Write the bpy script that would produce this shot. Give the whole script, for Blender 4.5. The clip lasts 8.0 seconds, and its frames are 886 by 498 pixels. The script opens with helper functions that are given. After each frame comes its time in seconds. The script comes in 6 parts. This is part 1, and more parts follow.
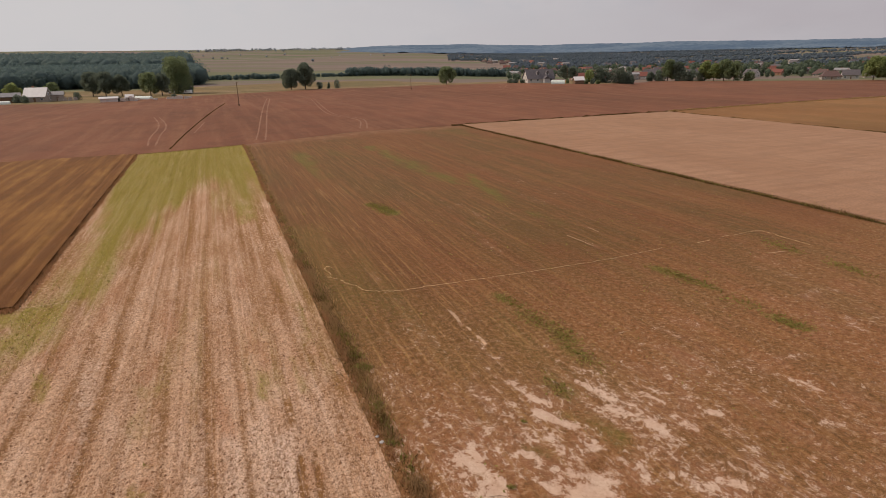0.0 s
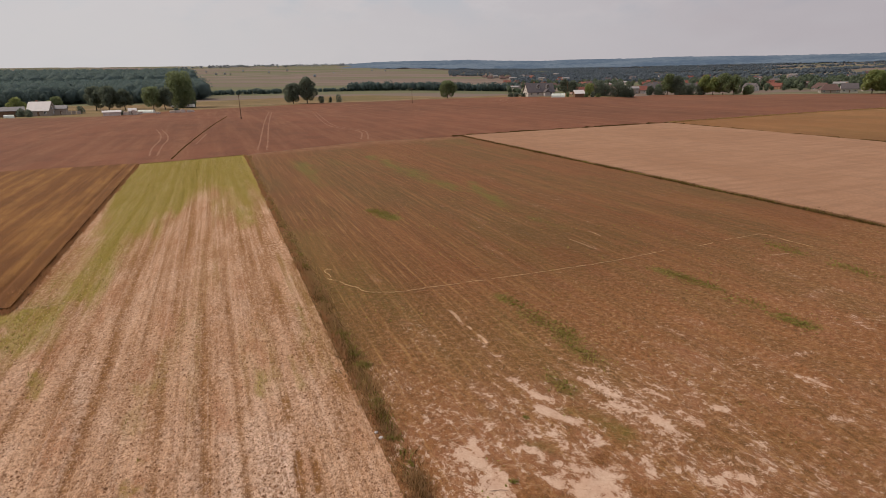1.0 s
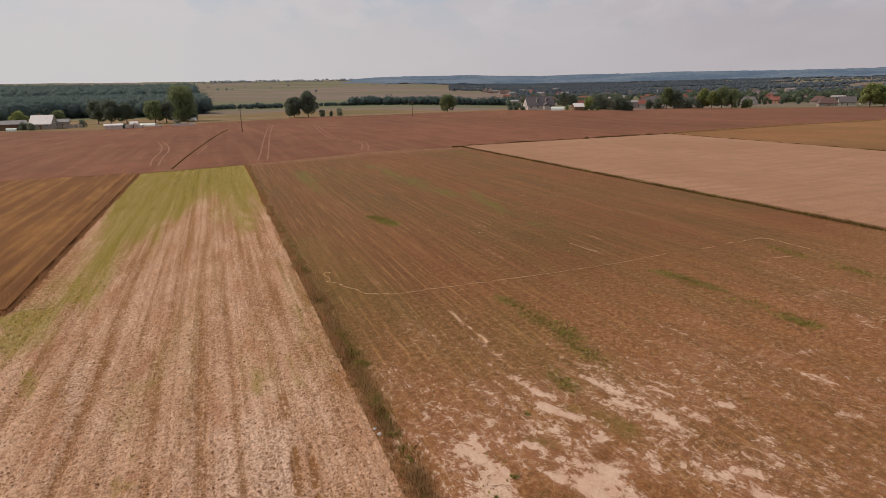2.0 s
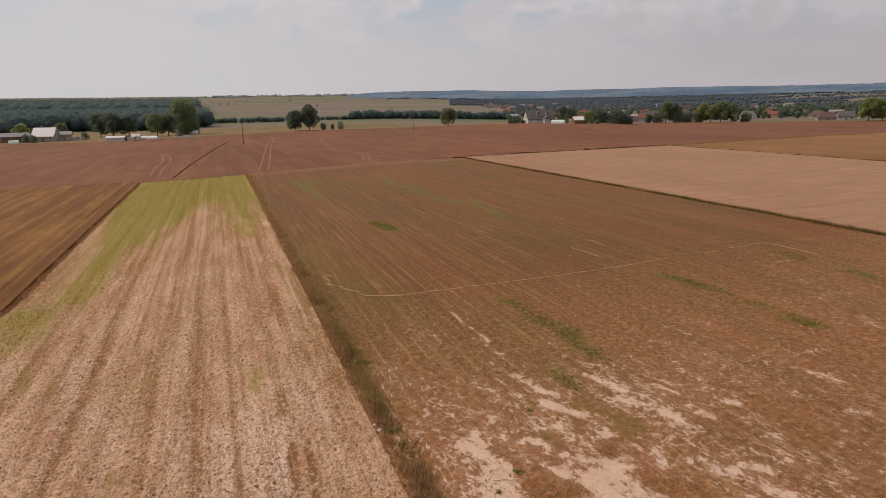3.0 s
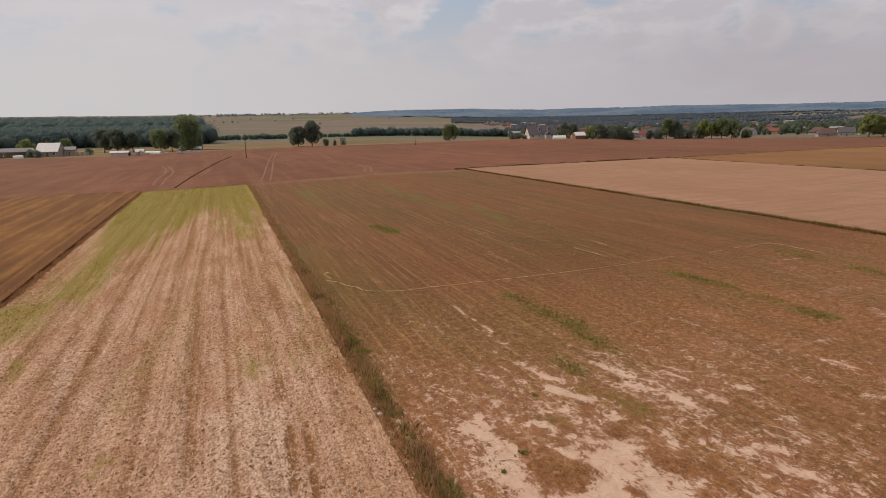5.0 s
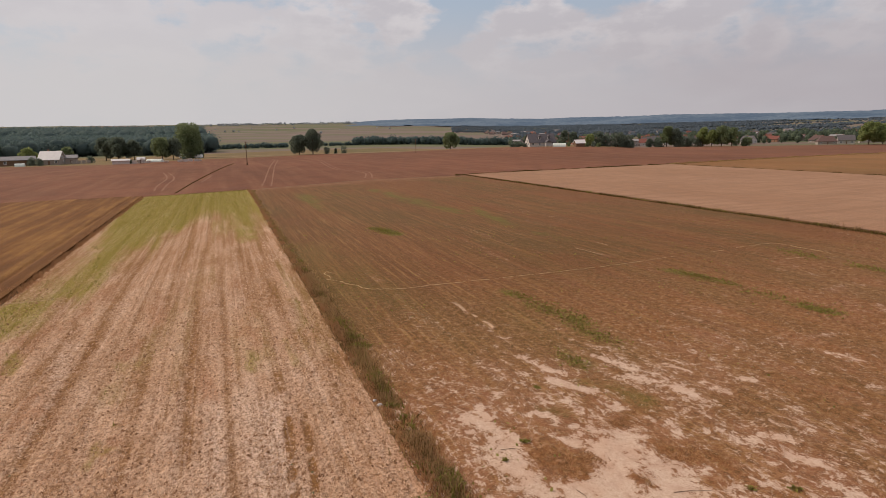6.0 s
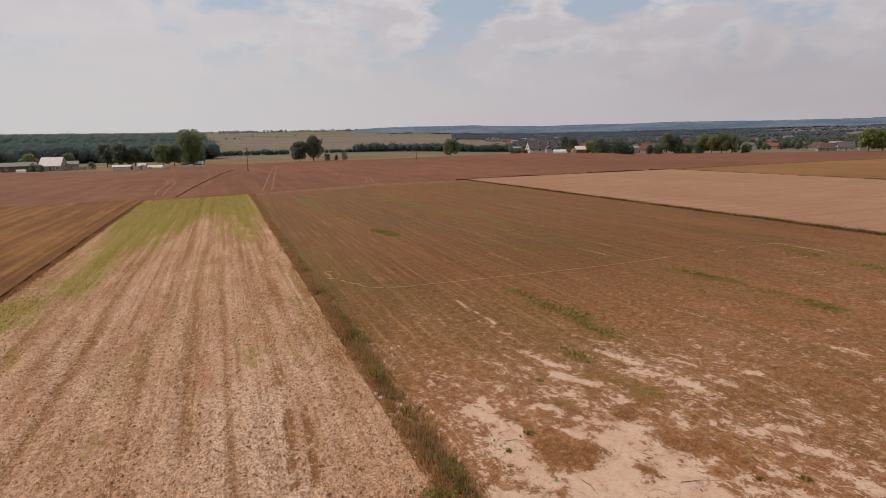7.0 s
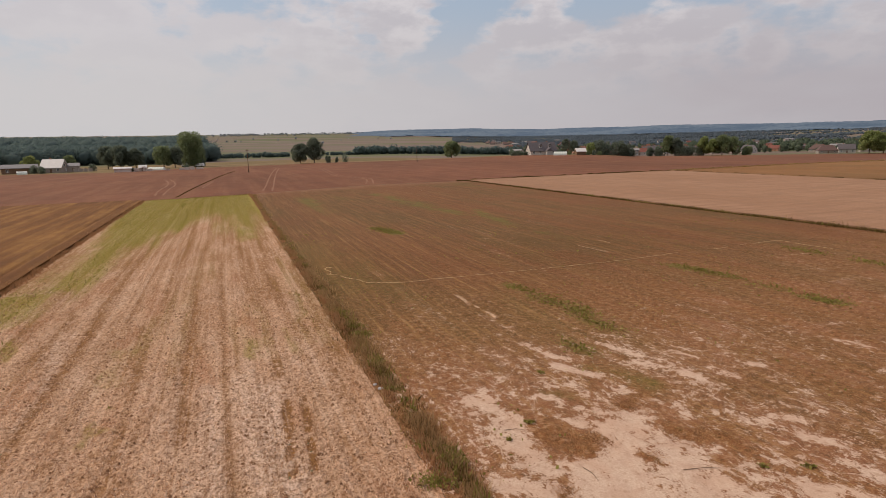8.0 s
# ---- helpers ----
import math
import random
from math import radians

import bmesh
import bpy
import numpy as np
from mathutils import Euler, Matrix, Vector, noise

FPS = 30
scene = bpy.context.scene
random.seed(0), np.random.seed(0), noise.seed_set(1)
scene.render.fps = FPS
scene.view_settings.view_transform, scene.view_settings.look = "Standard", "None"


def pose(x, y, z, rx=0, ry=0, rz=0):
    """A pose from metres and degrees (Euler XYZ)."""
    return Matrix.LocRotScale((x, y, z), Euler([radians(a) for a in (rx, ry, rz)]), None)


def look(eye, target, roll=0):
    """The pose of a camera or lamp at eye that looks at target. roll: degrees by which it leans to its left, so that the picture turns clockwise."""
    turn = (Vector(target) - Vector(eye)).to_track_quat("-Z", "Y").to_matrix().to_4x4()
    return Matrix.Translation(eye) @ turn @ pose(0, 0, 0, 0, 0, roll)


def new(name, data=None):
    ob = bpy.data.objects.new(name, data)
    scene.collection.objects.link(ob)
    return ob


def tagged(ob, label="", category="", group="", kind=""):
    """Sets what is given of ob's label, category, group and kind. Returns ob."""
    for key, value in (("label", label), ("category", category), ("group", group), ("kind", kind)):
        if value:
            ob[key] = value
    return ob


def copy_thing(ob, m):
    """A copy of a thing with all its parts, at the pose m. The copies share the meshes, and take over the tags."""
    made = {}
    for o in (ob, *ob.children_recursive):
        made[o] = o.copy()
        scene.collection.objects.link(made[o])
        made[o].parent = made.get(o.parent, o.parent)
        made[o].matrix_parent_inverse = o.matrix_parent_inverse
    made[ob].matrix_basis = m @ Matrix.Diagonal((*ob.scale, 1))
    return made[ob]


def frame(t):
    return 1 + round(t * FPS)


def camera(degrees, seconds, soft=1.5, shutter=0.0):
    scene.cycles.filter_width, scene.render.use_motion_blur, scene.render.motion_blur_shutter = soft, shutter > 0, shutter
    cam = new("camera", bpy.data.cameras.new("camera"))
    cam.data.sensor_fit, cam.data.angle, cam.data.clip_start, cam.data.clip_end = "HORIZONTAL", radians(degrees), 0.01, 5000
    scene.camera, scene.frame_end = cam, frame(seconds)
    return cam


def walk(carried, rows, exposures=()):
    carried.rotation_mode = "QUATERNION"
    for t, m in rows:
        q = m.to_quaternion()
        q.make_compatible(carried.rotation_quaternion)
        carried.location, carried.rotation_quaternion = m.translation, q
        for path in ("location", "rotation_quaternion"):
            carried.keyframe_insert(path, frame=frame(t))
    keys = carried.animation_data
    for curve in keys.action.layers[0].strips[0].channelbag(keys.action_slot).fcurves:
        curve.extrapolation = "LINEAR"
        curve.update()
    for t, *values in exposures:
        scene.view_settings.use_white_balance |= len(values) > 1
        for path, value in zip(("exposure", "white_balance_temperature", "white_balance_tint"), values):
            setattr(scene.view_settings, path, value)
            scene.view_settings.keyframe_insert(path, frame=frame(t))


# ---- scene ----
cam = camera(76.0, 8.0, 0.7)
PATH = [
    (0, (0.297, -0.22, 14.903), (0.204, 1.677, 14.276), -1.0),
    (0.5, (0.305, -0.206, 14.397), (0.209, 1.698, 13.793), -1.1),
    (1, (0.319, -0.217, 13.926), (0.222, 1.695, 13.347), -1.1),
    (1.5, (0.343, -0.207, 13.489), (0.245, 1.711, 12.933), -1.2),
    (3, (0.27, -0.164, 12.156), (0.171, 1.774, 11.672), -1.1),
    (3.5, (0.252, -0.101, 11.777), (0.151, 1.841, 11.311), -1.1),
    (4, (0.251, -0.078, 11.355), (0.148, 1.868, 10.904), -1.1),
    (4.5, (0.232, -0.036, 10.964), (0.128, 1.913, 10.526), -1.1),
    (6, (0.206, 0.006, 9.807), (0.099, 1.964, 9.414), -1.2),
    (6.5, (0.194, 0.006, 9.499), (0.087, 1.967, 9.12), -1.2),
    (7, (0.126, 0.084, 9.186), (0.018, 2.046, 8.818), -1.2),
    (7.5, (0.117, 0.115, 8.923), (0.008, 2.079, 8.562), -1.2),
    (8, (0.136, 0.147, 8.676), (0.026, 2.111, 8.318), -1.2),
]
walk(cam, [(t, look(e, a, r)) for t, e, a, r in PATH])

# ---- world and sun ----
SUN_AZ, SUN_EL = -78.0, 44.0      # degrees from straight ahead (minus: to the left), and above the horizon
SUN_DIR = Vector((math.sin(radians(SUN_AZ)) * math.cos(radians(SUN_EL)), math.cos(radians(SUN_AZ)) * math.cos(radians(SUN_EL)), math.sin(radians(SUN_EL))))
sun = new("sun", bpy.data.lights.new("sun", "SUN"))
sun.data.energy, sun.data.angle, sun.data.color = 2.88, radians(1.2), (1.0, 0.853, 0.685)
sun.matrix_world = look(SUN_DIR * 200, (0, 0, 0))


class Nodes:
    """Short hand for node trees."""

    def __init__(self, tree):
        self.tree = tree
        tree.nodes.clear()

    def add(self, kind, **inputs):
        n = self.tree.nodes.new(kind)
        for key, value in inputs.items():
            self.put(n, key, value)
        return n

    def put(self, n, key, value):
        if isinstance(key, str) and key.startswith("i") and key[1:].isdigit():
            key = int(key[1:])
        elif isinstance(key, str):
            key = key.replace("_", " ")
        socket = n.inputs[key]
        if isinstance(value, bpy.types.NodeSocket):
            self.tree.links.new(value, socket)
        elif isinstance(value, bpy.types.Node):
            self.tree.links.new(value.outputs[0], socket)
        else:
            socket.default_value = value

    def math(self, op, a, b=0.0, c=0.0, clamp=False):
        n = self.add("ShaderNodeMath")
        n.operation, n.use_clamp = op, clamp
        for i, v in enumerate((a, b, c)):
            self.put(n, f"i{i}", v)
        return n.outputs[0]

    def mix(self, f, a, b, blend="MIX"):
        n = self.add("ShaderNodeMix")
        n.data_type, n.blend_type = "RGBA", blend
        for i, v in ((0, f), (6, a), (7, b)):
            self.put(n, f"i{i}", (*v, 1) if isinstance(v, tuple) and len(v) == 3 else v)
        return n.outputs[2]

    def span(self, v, a, b, c=0.0, d=1.0):
        n = self.add("ShaderNodeMapRange", i0=v, i1=a, i2=b, i3=c, i4=d)
        n.interpolation_type = "SMOOTHSTEP"
        return n.outputs[0]

    def noise(self, vec, scale, detail=3.0, rough=0.55):
        n = self.add("ShaderNodeTexNoise", Vector=vec, Scale=scale, Detail=detail, Roughness=rough)
        return n.outputs[0]

    def scaled(self, vec, s, at=(0, 0, 0)):
        return self.add("ShaderNodeMapping", Vector=vec, Scale=s, Location=at).outputs[0]

    def coords(self):
        return self.add("ShaderNodeTexCoord").outputs["Object"]

    def attr(self, name):
        n = self.add("ShaderNodeAttribute")
        n.attribute_name = name
        return n.outputs["Fac"]


world = bpy.data.worlds.new("sky")
scene.world = world
world.use_nodes = True
w = Nodes(world.node_tree)
sky = w.add("ShaderNodeTexSky")
sky.sky_type, sky.sun_disc = "NISHITA", False
sky.sun_elevation, sky.sun_rotation, sky.dust_density = radians(SUN_EL), radians(SUN_AZ), 3.0
way = w.add("ShaderNodeTexCoord").outputs["Generated"]
sep = w.add("ShaderNodeSeparateXYZ", Vector=way)
up = w.math("MAXIMUM", sep.outputs[2], 0.0)
puff_scale, puff_at = (9.0, 9.0, 20.0), (1.35, 0.4, 0.35)
big = w.noise(w.scaled(way, puff_scale, puff_at), 1.0, 7.0, 0.58)
# the same clouds a little nearer to the sun: where those are thinner, this side is lit
sunward = w.noise(w.scaled(way, puff_scale, (puff_at[0] - 0.22, puff_at[1], puff_at[2] + 0.42)), 1.0, 7.0, 0.58)
fine = w.noise(w.scaled(way, (13, 13, 30), (8.3, 2.2, 0)), 1.0, 4.0, 0.55)
soft = w.noise(w.scaled(way, (2.6, 2.6, 9.0), (0.3, 7.1, 1.2)), 1.0, 3.0, 0.5)
thick = w.math("ADD", w.math("MULTIPLY", big, 0.85), w.math("MULTIPLY", fine, 0.18))
ragged = w.math("MULTIPLY", w.math("SUBTRACT", w.noise(w.scaled(way, (20, 20, 34), (3.1, 5.2, 1)), 1.0, 5.0, 0.6), 0.5), 0.10)
stretched = w.scaled(way, (1, 1, 1.7))
# gaps of blue (minus) and cumulus heads (plus): direction, reach, amount
GAPS = (((-0.014, 0.979, 0.207), 0.080, -0.20), ((-0.045, 0.985, 0.168), 0.045, -0.12), ((0.205, 0.957, 0.212), 0.090, -0.20), ((0.345, 0.915, 0.222), 0.08, -0.14), ((0.455, 0.877, 0.165), 0.10, -0.09), ((-0.335, 0.915, 0.220), 0.12, -0.12))
HEADS = (((-0.117, 0.977, 0.174), 0.065, 0.15), ((-0.180, 0.960, 0.214), 0.085, 0.11), ((0.062, 0.981, 0.186), 0.075, 0.20), ((0.118, 0.973, 0.196), 0.06, 0.14), ((0.262, 0.952, 0.156), 0.09, 0.16), ((0.320, 0.930, 0.184), 0.08, 0.15),
         ((0.427, 0.895, 0.126), 0.06, 0.14), ((0.511, 0.850, 0.124), 0.06, 0.13), ((-0.255, 0.949, 0.180), 0.09, 0.10), ((-0.520, 0.836, 0.185), 0.30, 0.10))
for at, reach, amount in GAPS + HEADS:
    off = w.add("ShaderNodeVectorMath", i0=stretched, i1=(at[0], at[1], at[2] * 1.7))
    off.operation = "DISTANCE"
    thick = w.math("ADD", thick, w.span(w.math("ADD", off.outputs["Value"], ragged), 0.0, reach, amount, 0.0))
cover = w.span(thick, 0.38, 0.56)
haze = w.span(up, 0.06, 0.25, 1.0, 0.0)
lit = w.span(w.math("SUBTRACT", sunward, big), -0.12, 0.12, 1.0, 0.0)
lit = w.math("ADD", w.math("MULTIPLY", w.math("SUBTRACT", lit, 0.35), w.span(sep.outputs[0], -0.42, -0.08, 0.25, 1.0)), 0.35)
cloud_col = w.mix(lit, (6.55, 6.2, 6.4), (5.2, 4.95, 5.3))
clear = w.mix(0.75, sky.outputs[0], (4.15, 4.95, 6.0))
body = w.mix(cover, clear, cloud_col)
side = w.span(sep.outputs[0], -0.65, 0.65, 1.0, 0.0)
haze_col = w.mix(side, (4.28, 3.9, 4.14), (6.0, 5.75, 5.75))
haze_col = w.mix(w.math("MULTIPLY", w.span(soft, 0.35, 0.65), 0.25), haze_col, (5.6, 5.5, 5.7))
bg = w.add("ShaderNodeBackground", Color=w.mix(w.math("MULTIPLY", haze, 0.95), body, haze_col), Strength=0.1)
w.add("ShaderNodeOutputWorld", Surface=bg)


# ---- noise, terrain ----
def vnoise(x, y, seed=0):
    """Smooth value noise in 0..1 over arrays."""
    x, y = np.asarray(x, float), np.asarray(y, float)
    ix, iy = np.floor(x).astype(np.int64), np.floor(y).astype(np.int64)
    fx, fy = x - ix, y - iy
    fx, fy = fx * fx * (3 - 2 * fx), fy * fy * (3 - 2 * fy)

    def h(a, b):
        n = (a * 374761393 + b * 668265263 + seed * 974634777) & 0x7FFFFFFF
        n = ((n ^ (n >> 13)) * 1274126177) & 0x7FFFFFFF
        return ((n ^ (n >> 16)) & 0xFFFF) / 65535.0

    return (h(ix, iy) * (1 - fx) + h(ix + 1, iy) * fx) * (1 - fy) + (h(ix, iy + 1) * (1 - fx) + h(ix + 1, iy + 1) * fx) * fy


def fbm(x, y, seed=0, octaves=4):
    total, amp, norm = 0, 1.0, 0.0
    for i in range(octaves):
        total = total + amp * vnoise(np.asarray(x) * 2 ** i, np.asarray(y) * 2 ** i, seed + i * 17)
        norm += amp
        amp *= 0.5
    return total / norm


def smooth(a, b, x):
    k = np.clip((np.asarray(x, float) - a) / (b - a), 0, 1)
    return k * k * (3 - 2 * k)


def steps(x, xs, ys):
    x = np.asarray(x, float)
    out = np.full(x.shape, float(ys[0]))
    for i in range(1, len(xs)):
        out = out + (ys[i] - ys[i - 1]) * smooth(xs[i - 1], xs[i], x)
    return out


R_LEFT, Z_LEFT = (0, 200, 350, 450, 620, 800, 1500, 2400, 3300, 4900), (0, 0, -1.0, -1.4, -1.5, 0, 15, 38, 72, 126)
R_RIGHT, Z_RIGHT = (0, 240, 350, 400, 560, 800, 1100, 1500, 2400, 3300, 4900), (0, 0, 1.8, 1.5, -4.5, -5, -1, 8, 28, 50, 86)


R_DOWN, Z_DOWN = (0, 220, 400, 560, 800, 1100, 1500, 2400, 3300, 4900), (0, 0, -1.8, -4.5, -4.5, -1, 8, 28, 50, 86)


def height(x, y):
    """The land's height: flat near by, a low crest, a shallow valley, then rising to far hills."""
    x, y = np.asarray(x, float), np.asarray(y, float)
    r = np.hypot(x, y)
    k = np.where(y > 0, smooth(-9, 7, np.degrees(np.arctan2(x, np.maximum(y, 1e-6)))), 0.5)
    q = np.where(y > 0, smooth(10, 18, np.degrees(np.arctan2(x, np.maximum(y, 1e-6)))), 0.0)
    return steps(r, R_LEFT, Z_LEFT) * (1 - k) + (steps(r, R_RIGHT, Z_RIGHT) * (1 - q) + steps(r, R_DOWN, Z_DOWN) * q) * k


FIELD_TURN = 24.1                  # the fields' rows run this far to the left of straight ahead
CF, SF = math.cos(radians(FIELD_TURN)), math.sin(radians(FIELD_TURN))


def to_xy(u, v):
    return CF * u - SF * v, SF * u + CF * v


FIELD_POSE = pose(0, 0, 0, 0, 0, FIELD_TURN)


# ---- mesh helpers ----
def mesh_of(name, verts, faces, materials=(), smooth_faces=False):
    """A mesh from an array of places and an array of faces with one count of corners."""
    verts, faces = np.asarray(verts, np.float32), np.asarray(faces, np.int32)
    me = bpy.data.meshes.new(name)
    me.vertices.add(len(verts))
    me.vertices.foreach_set("co", verts.ravel())
    me.loops.add(faces.size)
    me.loops.foreach_set("vertex_index", faces.ravel())
    me.polygons.add(len(faces))
    me.polygons.foreach_set("loop_start", np.arange(0, faces.size, faces.shape[1], dtype=np.int32))
    me.update(calc_edges=True)
    me.validate()
    if smooth_faces:
        me.polygons.foreach_set("use_smooth", np.ones(len(me.polygons), bool))
    for m in materials if isinstance(materials, (list, tuple)) else (materials,):
        me.materials.append(m)
    return me


def add_attr(me, name, values):
    a = me.attributes.new(name, "FLOAT", "POINT")
    a.data.foreach_set("value", np.asarray(values, np.float32).ravel())


def grid_faces(nu, nv):
    i = np.arange(nu * nv).reshape(nu, nv)
    return np.stack([i[:-1, :-1], i[1:, :-1], i[1:, 1:], i[:-1, 1:]], -1).reshape(-1, 4)


def part(name, bm, material, parent, label=""):
    """Links a bmesh or a mesh as one object under a thing or a part."""
    if isinstance(bm, bmesh.types.BMesh):
        me = bpy.data.meshes.new(name)
        bm.to_mesh(me)
        bm.free()
        me.materials.append(material)
    else:
        me = bm
        if material is not None and not me.materials:
            me.materials.append(material)
    ob = new(name, me)
    ob.parent = parent
    return tagged(ob, label)


def box(bm, x0, x1, y0, y1, z0, z1, m=None):
    vs = [bm.verts.new(Vector(c) if m is None else m @ Vector(c)) for c in ((x0, y0, z0), (x1, y0, z0), (x1, y1, z0), (x0, y1, z0), (x0, y0, z1), (x1, y0, z1), (x1, y1, z1), (x0, y1, z1))]
    for f in ((3, 2, 1, 0), (4, 5, 6, 7), (0, 1, 5, 4), (1, 2, 6, 5), (2, 3, 7, 6), (3, 0, 4, 7)):
        bm.faces.new([vs[i] for i in f])


def tube(bm, a, b, ra, rb, n=7):
    a, b = Vector(a), Vector(b)
    q = (b - a).to_track_quat("Z", "Y")
    rings = [[bm.verts.new(p + q @ Vector((r * math.cos(k * math.tau / n), r * math.sin(k * math.tau / n), 0))) for k in range(n)] for p, r in ((a, ra), (b, rb))]
    for k in range(n):
        bm.faces.new((rings[0][k], rings[0][(k + 1) % n], rings[1][(k + 1) % n], rings[1][k]))
    bm.faces.new(rings[0][::-1])
    bm.faces.new(rings[1])


def blades(rng, p, h, width, lean=0.35):
    """One thin upright triangle for each place in p (n, 3), of the heights h."""
    n = len(p)
    a = rng.uniform(0, math.tau, n)
    side = np.stack([np.cos(a), np.sin(a), np.zeros(n)], 1) * (np.asarray(width) / 2).reshape(-1, 1)
    b = rng.uniform(0, math.tau, n)
    k = np.abs(rng.normal(0, lean, n)) * h
    tip = p + np.stack([np.cos(b) * k, np.sin(b) * k, h], 1)
    verts = np.stack([p - side, p + side, tip], 1).reshape(-1, 3)
    return verts, np.arange(3 * n).reshape(-1, 3)


def leaves(rng, p, size):
    """One tilted diamond leaf clump for each place in p."""
    n = len(p)
    d = rng.normal(size=(n, 3))
    d /= np.linalg.norm(d, axis=1, keepdims=True)
    e = np.cross(d, rng.normal(size=(n, 3)))
    e /= np.linalg.norm(e, axis=1, keepdims=True)
    s = (np.asarray(size) * rng.uniform(0.6, 1.35, n)).reshape(-1, 1)
    verts = np.stack([p - d * s, p - e * s * 0.6, p + d * s, p + e * s * 0.6], 1).reshape(-1, 3)
    return verts, np.arange(4 * n).reshape(-1, 4)


# ---- materials ----
def material(name):
    m = bpy.data.materials.new(name)
    m.use_nodes = True
    return m, Nodes(m.node_tree)


def finish(n, color, roughness=0.9, bump=None, strength=0.4, distance=0.03, metallic=0.0, specular=0.25, emission=None):
    s = n.add("ShaderNodeBsdfPrincipled", Base_Color=(*color, 1) if isinstance(color, tuple) else color, Roughness=roughness, Metallic=metallic, Specular_IOR_Level=specular)
    if bump is not None:
        n.put(s, "Normal", n.add("ShaderNodeBump", Height=bump, Strength=strength, Distance=distance))
    if emission:
        n.put(s, "Emission Color", (*emission, 1))
        n.put(s, "Emission Strength", 1.0)
    n.add("ShaderNodeOutputMaterial", Surface=s)


def plain(name, color, roughness=0.8, vary=0.25, scale=1.5, metallic=0.0, bump=0.2, specular=0.3):
    """A painted or natural surface with stains and fine grain."""
    m, n = material(name)
    c = n.coords()
    a, b = n.noise(c, scale, 4), n.noise(c, scale * 14, 3)
    dark, light = tuple(v * (1 - vary) for v in color), tuple(min(1, v * (1 + vary)) for v in color)
    col = n.mix(n.span(n.math("ADD", n.math("MULTIPLY", a, 0.7), n.math("MULTIPLY", b, 0.3)), 0.3, 0.7), dark, light)
    finish(n, col, roughness, b, bump, 0.02, metallic, specular)
    return m


def leafy(name, dark, light, roughness=0.65, through_light=0.35):
    """Leaves or blades, each with its own tone; some light passes through them."""
    m, n = material(name)
    g = n.add("ShaderNodeNewGeometry").outputs["Random Per Island"]
    big = n.noise(n.coords(), 0.35, 3)
    f = n.math("ADD", n.math("MULTIPLY", g, 0.6), n.math("MULTIPLY", big, 0.45), clamp=True)
    col = n.mix(f, dark, light)
    a = n.add("ShaderNodeBsdfPrincipled", Base_Color=col, Roughness=roughness, Specular_IOR_Level=0.2)
    b = n.add("ShaderNodeBsdfTranslucent", Color=col)
    n.add("ShaderNodeOutputMaterial", Surface=n.add("ShaderNodeMixShader", i0=through_light, i1=a.outputs[0], i2=b.outputs[0]))
    return m


